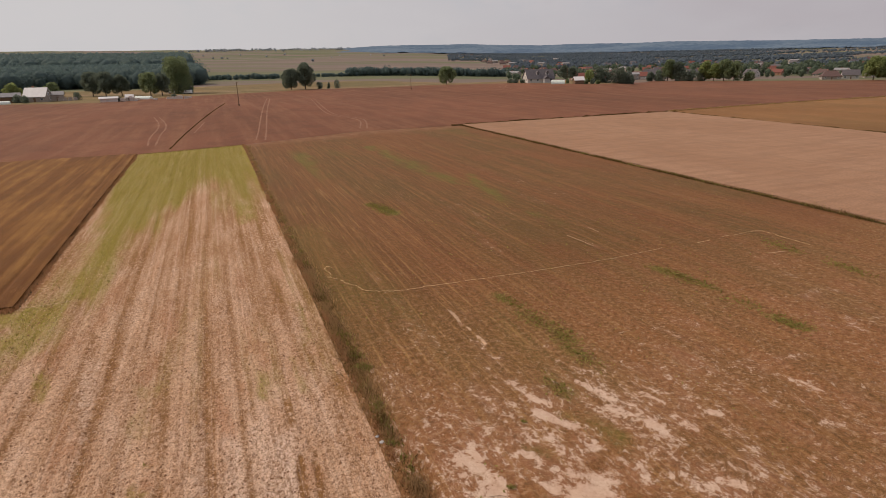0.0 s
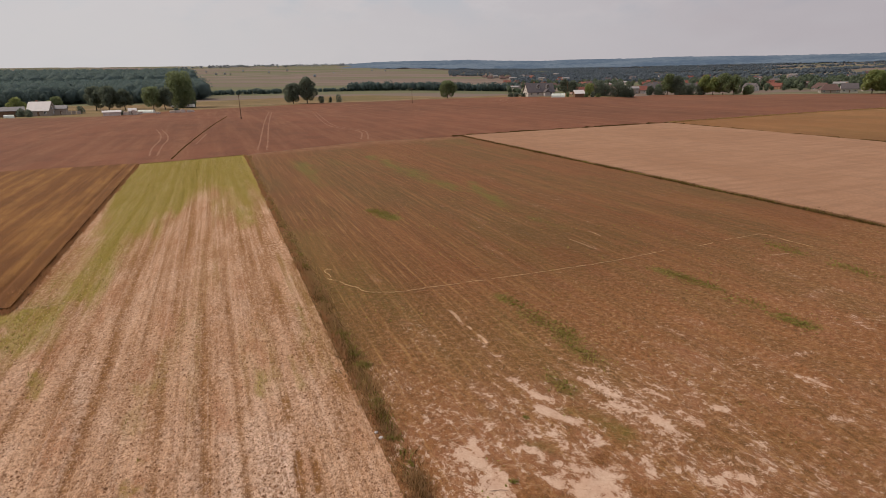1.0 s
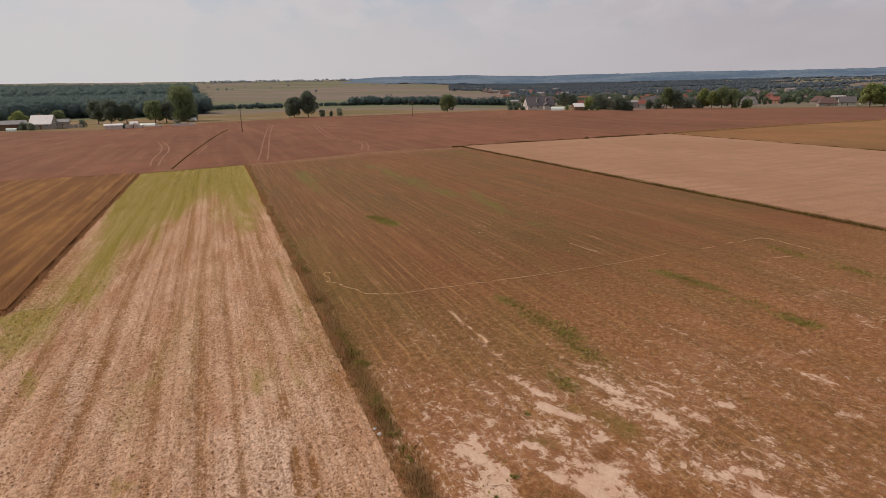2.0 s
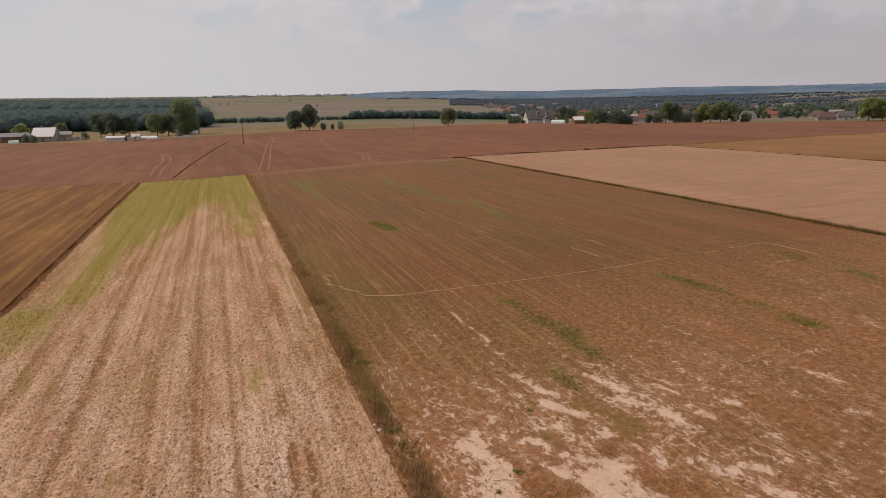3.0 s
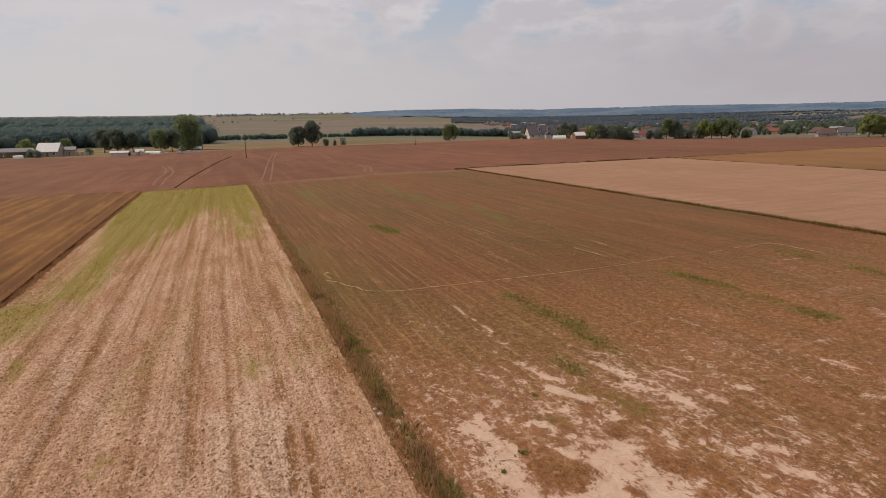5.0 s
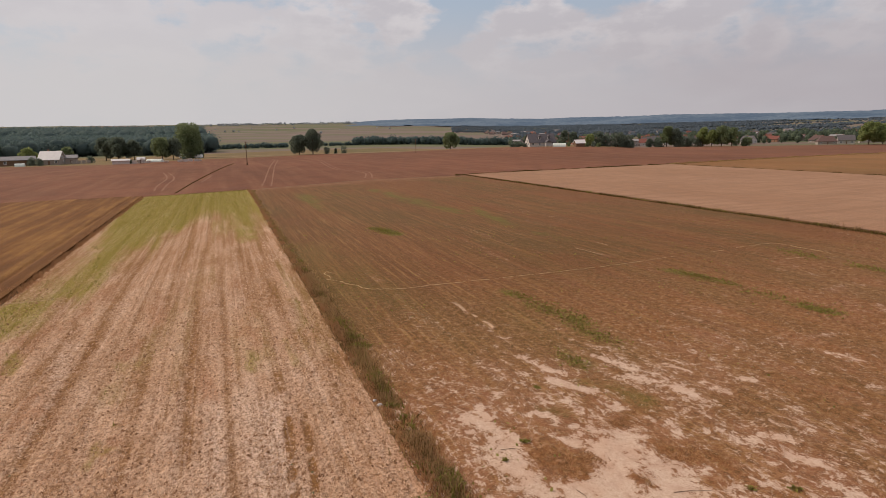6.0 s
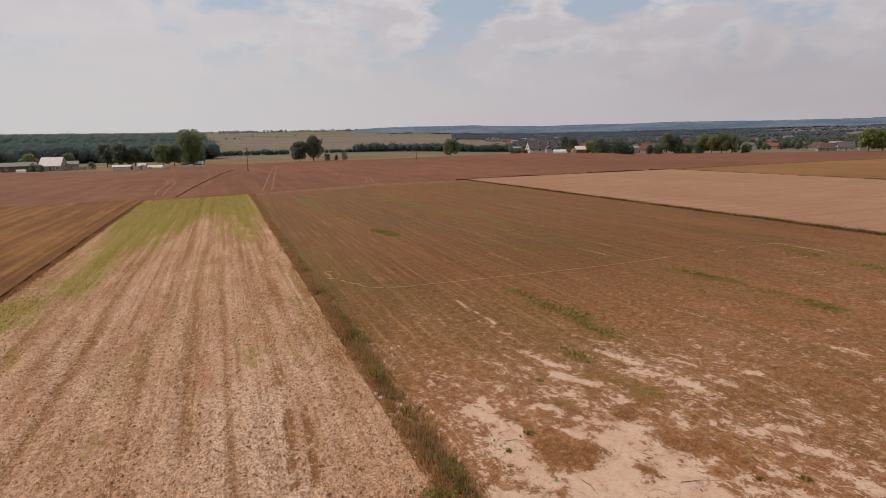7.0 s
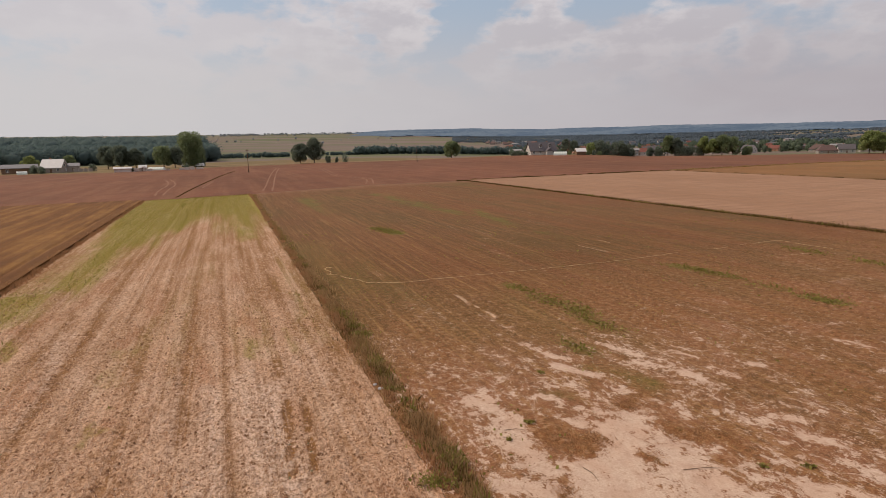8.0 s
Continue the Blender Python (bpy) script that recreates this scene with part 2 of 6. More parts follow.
def field_stubble():
    m, n = material("pale_stubble")
    c = n.coords()
    rows = n.noise(n.scaled(c, (1.3, 0.06, 1)), 1.0, 6, 0.68)
    patch = n.noise(n.scaled(c, (1, 0.35, 1)), 0.25, 5, 0.65)
    speck = n.noise(n.scaled(c, (1, 0.8, 1)), 11.0, 4, 0.75)
    grain = n.noise(c, 34.0, 3, 0.8)
    straw = n.mix(n.span(patch, 0.35, 0.65), (0.58, 0.332, 0.198), (0.72, 0.462, 0.306))
    straw = n.mix(n.math("MULTIPLY", n.span(grain, 0.47, 0.58), 0.6), straw, (0.86, 0.61, 0.43))
    wash = n.noise(n.scaled(c, (1, 0.3, 1), (7, 3, 0)), 0.55, 4, 0.65)
    straw = n.mix(n.span(wash, 0.50, 0.64, 0.0, 0.55), straw, (0.80, 0.56, 0.415))
    straw = n.mix(n.span(wash, 0.36, 0.48, 0.60, 0.0), straw, (0.46, 0.212, 0.108))
    straw = n.mix(n.math("MULTIPLY", n.attr("pale"), n.span(speck, 0.40, 0.60, 0.95, 0.55)), straw, (0.84, 0.63, 0.50))
    lump = n.noise(c, 4.2, 5, 0.72)
    straw = n.mix(n.math("MULTIPLY", n.span(lump, 0.54, 0.62), 0.42), straw, (0.30, 0.145, 0.066))
    band = n.math("ADD", n.span(n.math("ADD", rows, n.math("MULTIPLY", n.math("SUBTRACT", speck, 0.5), 0.6)), 0.47, 0.64, 0.0, 0.34), n.math("ADD", n.math("MULTIPLY", n.math("MULTIPLY", n.attr("row"), 0.62), n.span(n.noise(c, 2.6, 6, 0.75), 0.36, 0.54)), n.math("MULTIPLY", n.math("MULTIPLY", n.attr("brown"), 0.75), n.span(n.noise(c, 3.7, 6, 0.75), 0.38, 0.58))), clamp=True)
    straw = n.mix(band, straw, n.mix(speck, (0.27, 0.118, 0.034), (0.40, 0.205, 0.074)))
    thin = n.noise(n.scaled(c, (3.4, 0.035, 1), (2, 5, 0)), 1.0, 5, 0.7)
    mottle = n.noise(n.scaled(c, (1, 0.8, 1)), 5.2, 5, 0.74)
    straw = n.mix(n.math("MULTIPLY", n.span(thin, 0.52, 0.60), n.span(mottle, 0.40, 0.54, 0.1, 0.50)), straw, (0.27, 0.125, 0.045))
    straw = n.mix(n.math("MULTIPLY", n.span(thin, 0.38, 0.46, 1.0, 0.0), 0.35), straw, (0.80, 0.56, 0.41))
    straw = n.mix(n.math("MULTIPLY", n.span(mottle, 0.535, 0.585), 0.50), straw, (0.24, 0.110, 0.048))
    soil = n.mix(grain, (0.14, 0.056, 0.020), (0.25, 0.115, 0.050))
    low = n.math("ADD", n.math("MULTIPLY", speck, 0.7), n.math("MULTIPLY", grain, 0.3))
    low = n.math("ADD", low, n.math("MULTIPLY", band, 0.060))
    # dark specks: soil showing through, with the clods' small shadows painted in
    soil_and_clod_shade = n.span(low, 0.525, 0.56)
    col = n.mix(n.math("MULTIPLY", soil_and_clod_shade, 0.62), straw, soil)
    shoots = n.math("MULTIPLY", n.span(n.math("ADD", n.attr("green"), n.math("MULTIPLY", n.math("SUBTRACT", rows, 0.5), 1.3)), 0.10, 1.25), n.span(speck, 0.40, 0.58, 0.95, 0.45))
    col = n.mix(shoots, col, n.mix(n.span(grain, 0.4, 0.6), (0.196, 0.176, 0.017), (0.330, 0.282, 0.032)))
    finish(n, col, 0.95, n.math("SUBTRACT", n.math("SUBTRACT", n.math("MULTIPLY", grain, 0.45), low), n.math("MULTIPLY", lump, 1.2)), 1.0, 0.12)
    return m


def field_brown():
    m, n = material("dry_brown_field")
    c = n.coords()
    rows = n.noise(n.scaled(c, (1.3, 0.035, 1)), 1.0, 6, 0.66)
    fine_rows = n.noise(n.scaled(c, (4.5, 0.14, 1)), 1.0, 4, 0.65)
    patch = n.noise(n.scaled(c, (1, 0.45, 1)), 0.075, 5, 0.6)
    tint = n.noise(n.scaled(c, (1, 0.6, 1)), 0.55, 5, 0.7)
    speck = n.noise(n.scaled(c, (1, 0.7, 1)), 5.5, 5, 0.75)
    mid = n.noise(n.scaled(c, (1, 0.8, 1)), 1.9, 6, 0.72)
    clump = n.noise(c, 3.4, 6, 0.78)
    grain = n.noise(c, 24.0, 4, 0.8)
    dense = n.attr("dense")
    veg = n.mix(n.span(patch, 0.42, 0.58), (0.170, 0.056, 0.0160), (0.112, 0.050, 0.0104))
    veg = n.mix(n.math("MULTIPLY", n.span(tint, 0.48, 0.60), 0.65), veg, (0.190, 0.060, 0.0232))
    veg = n.mix(n.span(dense, 0.0, 1.0, 0.35, 0.0), veg, (0.225, 0.092, 0.0352))
    veg = n.mix(n.span(n.math("ADD", n.attr("olive"), n.math("MULTIPLY", n.math("SUBTRACT", tint, 0.5), 1.2)), 0.25, 0.85, 0.0, 0.60), veg, (0.098, 0.052, 0.0102))
    veg = n.mix(n.span(dense, 0.0, 1.0, 0.0, 0.50), veg, n.mix(n.span(patch, 0.40, 0.60), (0.112, 0.038, 0.0110), (0.084, 0.042, 0.0090)))
    belts = n.noise(n.scaled(c, (0.24, 0.009, 1), (4, 1, 0)), 1.0, 4, 0.6)
    veg = n.mix(n.span(belts, 0.50, 0.64, 0.0, 0.34), veg, (0.074, 0.046, 0.0094))
    veg = n.mix(n.span(belts, 0.34, 0.48, 0.42, 0.0), veg, (0.195, 0.070, 0.026))
    drill = n.math("SINE", n.math("ADD", n.math("MULTIPLY", n.add("ShaderNodeSeparateXYZ", Vector=c).outputs[0], 8.6), n.math("MULTIPLY", rows, 2.0)))
    veg = n.mix(n.math("MULTIPLY", n.math("MULTIPLY", n.span(drill, 0.62, 0.96), n.span(speck, 0.42, 0.54)), n.math("MULTIPLY", n.attr("lines"), n.span(fine_rows, 0.44, 0.60, 0.06, 0.60))), veg, (0.34, 0.188, 0.0700))
    veg = n.mix(n.math("MULTIPLY", n.math("MULTIPLY", n.span(drill, -0.98, -0.60, 1.0, 0.0), n.span(speck, 0.42, 0.54)), 0.28), veg, (0.062, 0.030, 0.0076))
    veg = n.mix(n.math("MULTIPLY", n.span(rows, 0.50, 0.60), 0.30), veg, (0.235, 0.108, 0.036))
    veg = n.mix(n.span(rows, 0.38, 0.47, 0.32, 0.0), veg, n.mix(n.span(patch, 0.42, 0.58), (0.105, 0.030, 0.0095), (0.058, 0.040, 0.0072)))
    veg = n.mix(n.math("MULTIPLY", n.span(fine_rows, 0.55, 0.64), n.math("MULTIPLY", n.attr("lines"), n.span(dense, 0.0, 1.0, 0.40, 0.30))), veg, (0.36, 0.195, 0.0720))
    veg = n.mix(n.math("MULTIPLY", n.span(grain, 0.50, 0.56), n.span(dense, 0.0, 1.0, 0.50, 0.26)), veg, (0.40, 0.215, 0.0850))
    veg = n.mix(n.math("MULTIPLY", n.span(clump, 0.52, 0.62), n.span(dense, 0.0, 1.0, 0.62, 0.24)), veg, (0.40, 0.238, 0.140))
    veg = n.mix(n.math("MULTIPLY", n.span(clump, 0.40, 0.47, 1.0, 0.0), n.span(dense, 0.0, 1.0, 0.50, 0.36)), veg, n.mix(tint, (0.085, 0.026, 0.010), (0.060, 0.042, 0.0086)))
    dark = n.math("ADD", n.math("MULTIPLY", speck, 0.55), n.math("MULTIPLY", n.math("SUBTRACT", 1.0, grain), 0.45))
    veg = n.mix(n.math("MULTIPLY", n.span(dark, 0.51, 0.56), 0.5), veg, (0.085, 0.040, 0.0096))
    veg = n.mix(n.math("MULTIPLY", n.span(n.math("ADD", n.attr("green"), n.math("MULTIPLY", n.math("SUBTRACT", dark, 0.5), 2.2)), 0.20, 0.95), n.span(dense, 0.0, 1.0, 0.55, 0.75)), veg, n.mix(n.span(grain, 0.4, 0.6), (0.080, 0.072, 0.0105), (0.160, 0.138, 0.0240)))
    veg = n.mix(n.math("MULTIPLY", n.span(n.math("ADD", n.attr("bare"), n.math("MULTIPLY", n.math("SUBTRACT", tint, 0.5), 2.0)), 0.10, 0.80), n.span(grain, 0.44, 0.60, 0.10, 0.6)), veg, (0.315, 0.155, 0.090))
    veg = n.mix(n.math("MULTIPLY", n.attr("fade"), 0.85), veg, n.mix(n.span(tint, 0.42, 0.58), (0.185, 0.080, 0.037), (0.225, 0.108, 0.054)))
    sand = n.mix(n.span(grain, 0.35, 0.65), (0.45, 0.300, 0.212), (0.61, 0.445, 0.340))
    sand = n.mix(n.math("MULTIPLY", n.span(n.noise(c, 1.3, 5, 0.7), 0.45, 0.62), 0.50), sand, (0.43, 0.268, 0.190))
    sand = n.mix(n.math("MULTIPLY", n.span(n.noise(n.scaled(c, (1, 0.7, 1), (3, 8, 0)), 0.55, 4, 0.6), 0.46, 0.60), 0.45), sand, (0.50, 0.315, 0.215))
    sand = n.mix(n.math("MULTIPLY", n.span(clump, 0.56, 0.62), 0.40), sand, (0.25, 0.125, 0.062))
    sand = n.mix(n.math("MULTIPLY", n.span(speck, 0.57, 0.66), 0.45), sand, (0.30, 0.16, 0.092))
    bare = n.math("ADD", n.math("ADD", n.attr("bare"), n.math("MULTIPLY", n.math("SUBTRACT", speck, 0.5), 3.0)), n.math("MULTIPLY", n.math("SUBTRACT", fine_rows, 0.5), 0.45))
    bare = n.math("ADD", bare, n.math("MULTIPLY", n.math("SUBTRACT", grain, 0.5), 1.8))
    bare = n.math("ADD", bare, n.math("MULTIPLY", n.math("SUBTRACT", mid, 0.5), 2.6))
    col = n.mix(n.span(bare, 0.62, 0.90), veg, sand)
    finish(n, col, 0.95, n.math("SUBTRACT", n.math("ADD", dark, n.math("MULTIPLY", grain, 0.5)), n.math("MULTIPLY", bare, 0.1)), 1.0, 0.085)
    return m


def field_far(name, a, b, streak, row=(0.5, 0.03), patch_scale=0.03, rows_amount=0.5, grain_scale=6.0):
    """A field seen from further off: two tones, streaks along its rows, fine grain."""
    m, n = material(name)
    c = n.coords()
    rows = n.noise(n.scaled(c, (row[0], row[1], 1)), 1.0, 4, 0.6)
    patch = n.noise(n.scaled(c, (1, 0.6, 1)), patch_scale, 4)
    grain = n.noise(c, grain_scale, 4, 0.7)
    col = n.mix(n.span(patch, 0.32, 0.68), a, b)
    col = n.mix(n.math("MULTIPLY", n.span(rows, 0.4, 0.7), rows_amount), col, streak)
    mid = n.noise(n.scaled(c, (1, 0.5, 1)), patch_scale * 9, 5, 0.7)
    col = n.mix(n.math("MULTIPLY", n.span(mid, 0.44, 0.62), 0.35), col, tuple(v * 0.62 for v in b))
    col = n.mix(n.math("MULTIPLY", n.span(grain, 0.42, 0.62), 0.45), col, tuple(v * 0.6 for v in a))
    finish(n, col, 0.95, grain, 0.6, 0.10)
    return m


def land():
    """Farmland: strips of dry grass, stubble, ploughed soil and meadow, drawn out across the valley."""
    m, n = material("farmland")
    c = n.coords()
    cells = n.add("ShaderNodeTexVoronoi", Vector=n.scaled(c, (0.0021, 0.0150, 0)), Scale=1.0)
    pick = n.add("ShaderNodeSeparateColor", Color=cells.outputs["Color"]).outputs[0]
    ramp = n.add("ShaderNodeValToRGB", Fac=pick)
    ramp.color_ramp.interpolation = "CONSTANT"
    # crop and soil tones; the pinkish ones hold extra blue for painted valley haze
    tones = ((0.0, (0.165, 0.116, 0.098)), (0.2, (0.092, 0.110, 0.046)), (0.38, (0.195, 0.136, 0.116)), (0.55, (0.112, 0.122, 0.054)), (0.72, (0.124, 0.124, 0.062)), (0.88, (0.142, 0.112, 0.080)))
    while len(ramp.color_ramp.elements) < len(tones):
        ramp.color_ramp.elements.new(0.5)
    for e, (at, tone) in zip(ramp.color_ramp.elements, tones):
        e.position, e.color = at, (*tone, 1)
    patch, grain = n.noise(c, 0.02, 4), n.noise(c, 0.6, 4, 0.7)
    col = n.mix(n.math("MULTIPLY", patch, 0.4), ramp.outputs[0], (0.16, 0.125, 0.085))
    col = n.mix(n.math("MULTIPLY", n.span(grain, 0.4, 0.7), 0.3), col, (0.11, 0.085, 0.045))
    finish(n, col, 0.95, grain, 0.4, 0.2)
    return m


M_LAND = land()
M_STUBBLE, M_BROWN = field_stubble(), field_brown()
M_RED = field_far("reddish_tilled_soil", (0.198, 0.072, 0.034), (0.130, 0.047, 0.020), (0.225, 0.099, 0.048), (0.30, 0.012), 0.014, 0.75, 2.0)
M_CROP = field_far("ripe_brown_crop", (0.112, 0.038, 0.006), (0.172, 0.068, 0.012), (0.345, 0.170, 0.044), (0.8, 0.035), 0.06, 0.65, 7.0)
M_WHEAT = field_far("pale_ripe_grain", (0.318, 0.170, 0.096), (0.370, 0.208, 0.124), (0.245, 0.124, 0.066), (0.10, 0.7), 0.04, 0.55, 4.0)
M_GOLD = field_far("golden_brown_crop", (0.222, 0.098, 0.030), (0.285, 0.138, 0.050), (0.145, 0.078, 0.022), (0.08, 0.02), 0.03, 0.6, 5.0)
M_MEADOW = field_far("dry_meadow_grass", (0.200, 0.122, 0.050), (0.128, 0.106, 0.034), (0.265, 0.170, 0.078), (0.004, 0.036), 0.012, 0.9, 1.5)
M_DIRT = plain("pale_dirt_road", (0.29, 0.20, 0.135), 0.95, 0.15, 0.4)
M_TRACK = plain("worn_wheel_track", (0.225, 0.108, 0.062), 0.95, 0.35, 0.6)
M_STRAW = leafy("straw_litter", (0.42, 0.23, 0.12), (0.84, 0.60, 0.43), 0.7, 0.12)
M_CLOD = leafy("brown_soil_clods", (0.12, 0.052, 0.022), (0.30, 0.155, 0.085), 0.95, 0.0)
M_DRY = leafy("dry_brown_stems", (0.13, 0.058, 0.025), (0.36, 0.18, 0.095))
M_TUFT = leafy("dark_olive_tufts", (0.085, 0.050, 0.014), (0.17, 0.105, 0.034))
M_RUST = leafy("rust_brown_dead_grass", (0.31, 0.150, 0.066), (0.50, 0.285, 0.145))
M_BORDER = leafy("mixed_border_grass", (0.22, 0.142, 0.050), (0.48, 0.315, 0.145))
M_SEDGE = leafy("olive_brown_sedge", (0.27, 0.155, 0.066), (0.54, 0.345, 0.175))
M_WEED = leafy("green_weed_leaves", (0.155, 0.142, 0.030), (0.30, 0.255, 0.064))
M_YOUNG = leafy("yellow_green_shoots", (0.13, 0.125, 0.016), (0.235, 0.205, 0.035))
# its darker tone is raised close to the lighter one, painting in haze
M_LEAF_DARK = leafy("dark_green_foliage", (0.128, 0.156, 0.126), (0.176, 0.202, 0.142), 0.75, 0.55)
M_LEAF_MID = leafy("green_foliage", (0.160, 0.194, 0.104), (0.240, 0.278, 0.140), 0.75, 0.6)
M_LEAF_LIGHT = leafy("yellow_green_foliage", (0.185, 0.225, 0.080), (0.33, 0.365, 0.145), 0.65, 0.55)
# forest green lifted and blued in its colour to stand for haze
M_FOREST = leafy("hazed_forest_foliage", (0.100, 0.142, 0.150), (0.146, 0.192, 0.166), 0.9, 0.5)
M_GARDEN = leafy("garden_tree_foliage", (0.092, 0.124, 0.090), (0.160, 0.192, 0.122), 0.9, 0.5)
# both far woods: distance haze painted into the leaf colour, pale and bluish
M_FAR_WOOD = leafy("haze_tinted_far_woods", (0.132, 0.166, 0.204), (0.160, 0.190, 0.214), 0.9, 0.55)
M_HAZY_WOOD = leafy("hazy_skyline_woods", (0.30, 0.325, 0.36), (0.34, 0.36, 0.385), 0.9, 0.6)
M_BARK = plain("tree_bark", (0.11, 0.08, 0.055), 0.95, 0.35, 3.0)
M_OLD_WOOD = plain("weathered_wood", (0.17, 0.105, 0.065), 0.9, 0.3, 2.0)
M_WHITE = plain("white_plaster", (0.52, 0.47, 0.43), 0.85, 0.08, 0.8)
M_CREAM = plain("cream_plaster", (0.32, 0.27, 0.23), 0.85, 0.1, 0.8)
M_PALEWALL = plain("pale_washed_plaster", (0.62, 0.53, 0.48), 0.85, 0.1, 0.8)
M_GREYWALL = plain("grey_plaster", (0.42, 0.39, 0.38), 0.85, 0.12, 0.8)
M_BRICKWALL = plain("brick_wall", (0.36, 0.19, 0.13), 0.9, 0.2, 2.0)
M_ROOF_WHITE = plain("pale_metal_roof", (0.62, 0.58, 0.56), 0.45, 0.06, 0.6, 0.0, 0.1, 0.5)
M_ROOF_GREY = plain("grey_tile_roof", (0.105, 0.09, 0.095), 0.7, 0.2, 1.2)
M_ROOF_RED = plain("red_tile_roof", (0.18, 0.062, 0.046), 0.75, 0.2, 1.2)
M_ROOF_BROWN = plain("brown_tile_roof", (0.112, 0.066, 0.058), 0.75, 0.2, 1.2)
M_ROOF_ETERNIT = plain("grey_sheet_roof", (0.25, 0.235, 0.235), 0.8, 0.15, 1.0)
M_TRIM = plain("white_window_frame", (0.75, 0.74, 0.72), 0.5, 0.05, 2.0)
M_DOOR = plain("brown_door", (0.17, 0.10, 0.06), 0.6, 0.2, 2.0)
M_METAL = plain("galvanised_metal", (0.5, 0.5, 0.5), 0.45, 0.1, 3.0, 0.8)
M_TYRE = plain("black_rubber", (0.03, 0.03, 0.03), 0.85, 0.2, 3.0)
M_FILM = plain("greenhouse_film", (0.66, 0.70, 0.62), 0.35, 0.08, 0.7, 0.0, 0.1, 0.5)
M_SAND = plain("bare_pale_sand", (0.43, 0.275, 0.17), 0.95, 0.45, 4.0)
M_ROPE = plain("pale_hose", (0.62, 0.43, 0.24), 0.95, 0.1, 2.0)
M_STONE = plain("pale_stone", (0.55, 0.47, 0.40), 0.9, 0.2, 3.0)
mg, ng = material("window_glass")
finish(ng, (0.035, 0.042, 0.05), 0.12, specular=0.6)
M_GLASS = mg
# far hills: haze is put in as bluish base colour plus a faint glow
mh, nh = material("haze_glow_hills")
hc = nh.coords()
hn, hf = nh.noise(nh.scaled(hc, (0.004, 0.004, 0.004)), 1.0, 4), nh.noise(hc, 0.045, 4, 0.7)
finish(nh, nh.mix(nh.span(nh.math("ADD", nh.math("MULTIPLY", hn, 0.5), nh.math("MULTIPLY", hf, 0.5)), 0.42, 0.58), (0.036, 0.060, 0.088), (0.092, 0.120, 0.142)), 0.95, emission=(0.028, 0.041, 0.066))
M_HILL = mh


# ---- the land ----
def build_ground():
    ring = np.concatenate([[0.0], np.geomspace(3, 4900, 150)])
    turn = np.radians(np.concatenate([np.arange(-52, 52, 0.75), np.arange(52, 308, 4.0)]))
    rr, tt = np.meshgrid(ring, turn, indexing="ij")
    x, y = rr * np.sin(tt), rr * np.cos(tt)
    z = height(x, y) - 0.06 + smooth(900, 2500, rr) * (fbm(x / 260, y / 260, 5) - 0.5) * 14
    verts = np.stack([x, y, z], -1).reshape(-1, 3)
    na, nb = rr.shape
    i = np.arange(na * nb).reshape(na, nb)
    j = np.roll(i, -1, axis=1)
    faces = np.stack([i[:-1], i[1:], j[1:], j[:-1]], -1).reshape(-1, 4)
    tagged(new("ground", mesh_of("ground", verts, faces[:, ::-1], M_LAND, True)), "wide dry farmland plain rising to distant hills", "ground", kind="structure")


def field_mesh(name, u, v0, v1, s, mat, lift, relief=None, attrs=None):
    """A field between the rows' ends v0(u) and v1(u), laid on the land."""
    uu, ss = np.meshgrid(u, s, indexing="ij")
    a, b = v0(uu), v1(uu)
    vv = a + (b - a) * ss
    x, y = to_xy(uu, vv)
    z = height(x, y) + lift
    if relief is not None:
        z = z + relief(uu, vv)
    me = mesh_of(name, np.stack([uu, vv, z], -1).reshape(-1, 3), grid_faces(*uu.shape), mat, True)
    for key, values in (attrs(uu, vv) if attrs else {}).items():
        add_attr(me, key, values)
    ob = new(name, me)
    ob.matrix_world = FIELD_POSE
    return ob


def const(c):
    return lambda u: np.full(np.shape(u), float(c))


def skirt(name, pts, top, mat, parent=None):
    """The cut edge of a standing crop along a run of field places."""
    v, f = [], []
    run = []
    for (u0, v0), (u1, v1) in zip(pts[:-1], pts[1:]):
        n = max(2, int(math.hypot(u1 - u0, v1 - v0) / 0.4))
        run += [(u0 + (u1 - u0) * k / n, v0 + (v1 - v0) * k / n) for k in range(n)]
    run.append(pts[-1])
    for a, b in run:
        x, y = to_xy(a, b)
        h = float(height(x, y))
        v += [(a, b, h - 0.03), (a, b, h + top)]
    f = [(2 * i, 2 * i + 2, 2 * i + 3, 2 * i + 1) for i in range(len(run) - 1)]
    return mesh_of(name, v, f, mat)


def near_run(u, v, run):
    """How near field places lie to a run, 1 on it and falling off past its half width."""
    u0, v0, u1, v1, wide, k = run
    du, dv = u1 - u0, v1 - v0
    s = np.clip(((u - u0) * du + (v - v0) * dv) / (du * du + dv * dv), 0, 1)
    return k * np.exp(-(((u - u0 - s * du) ** 2 + (0.75 * (v - v0 - s * dv)) ** 2) / wide ** 2))


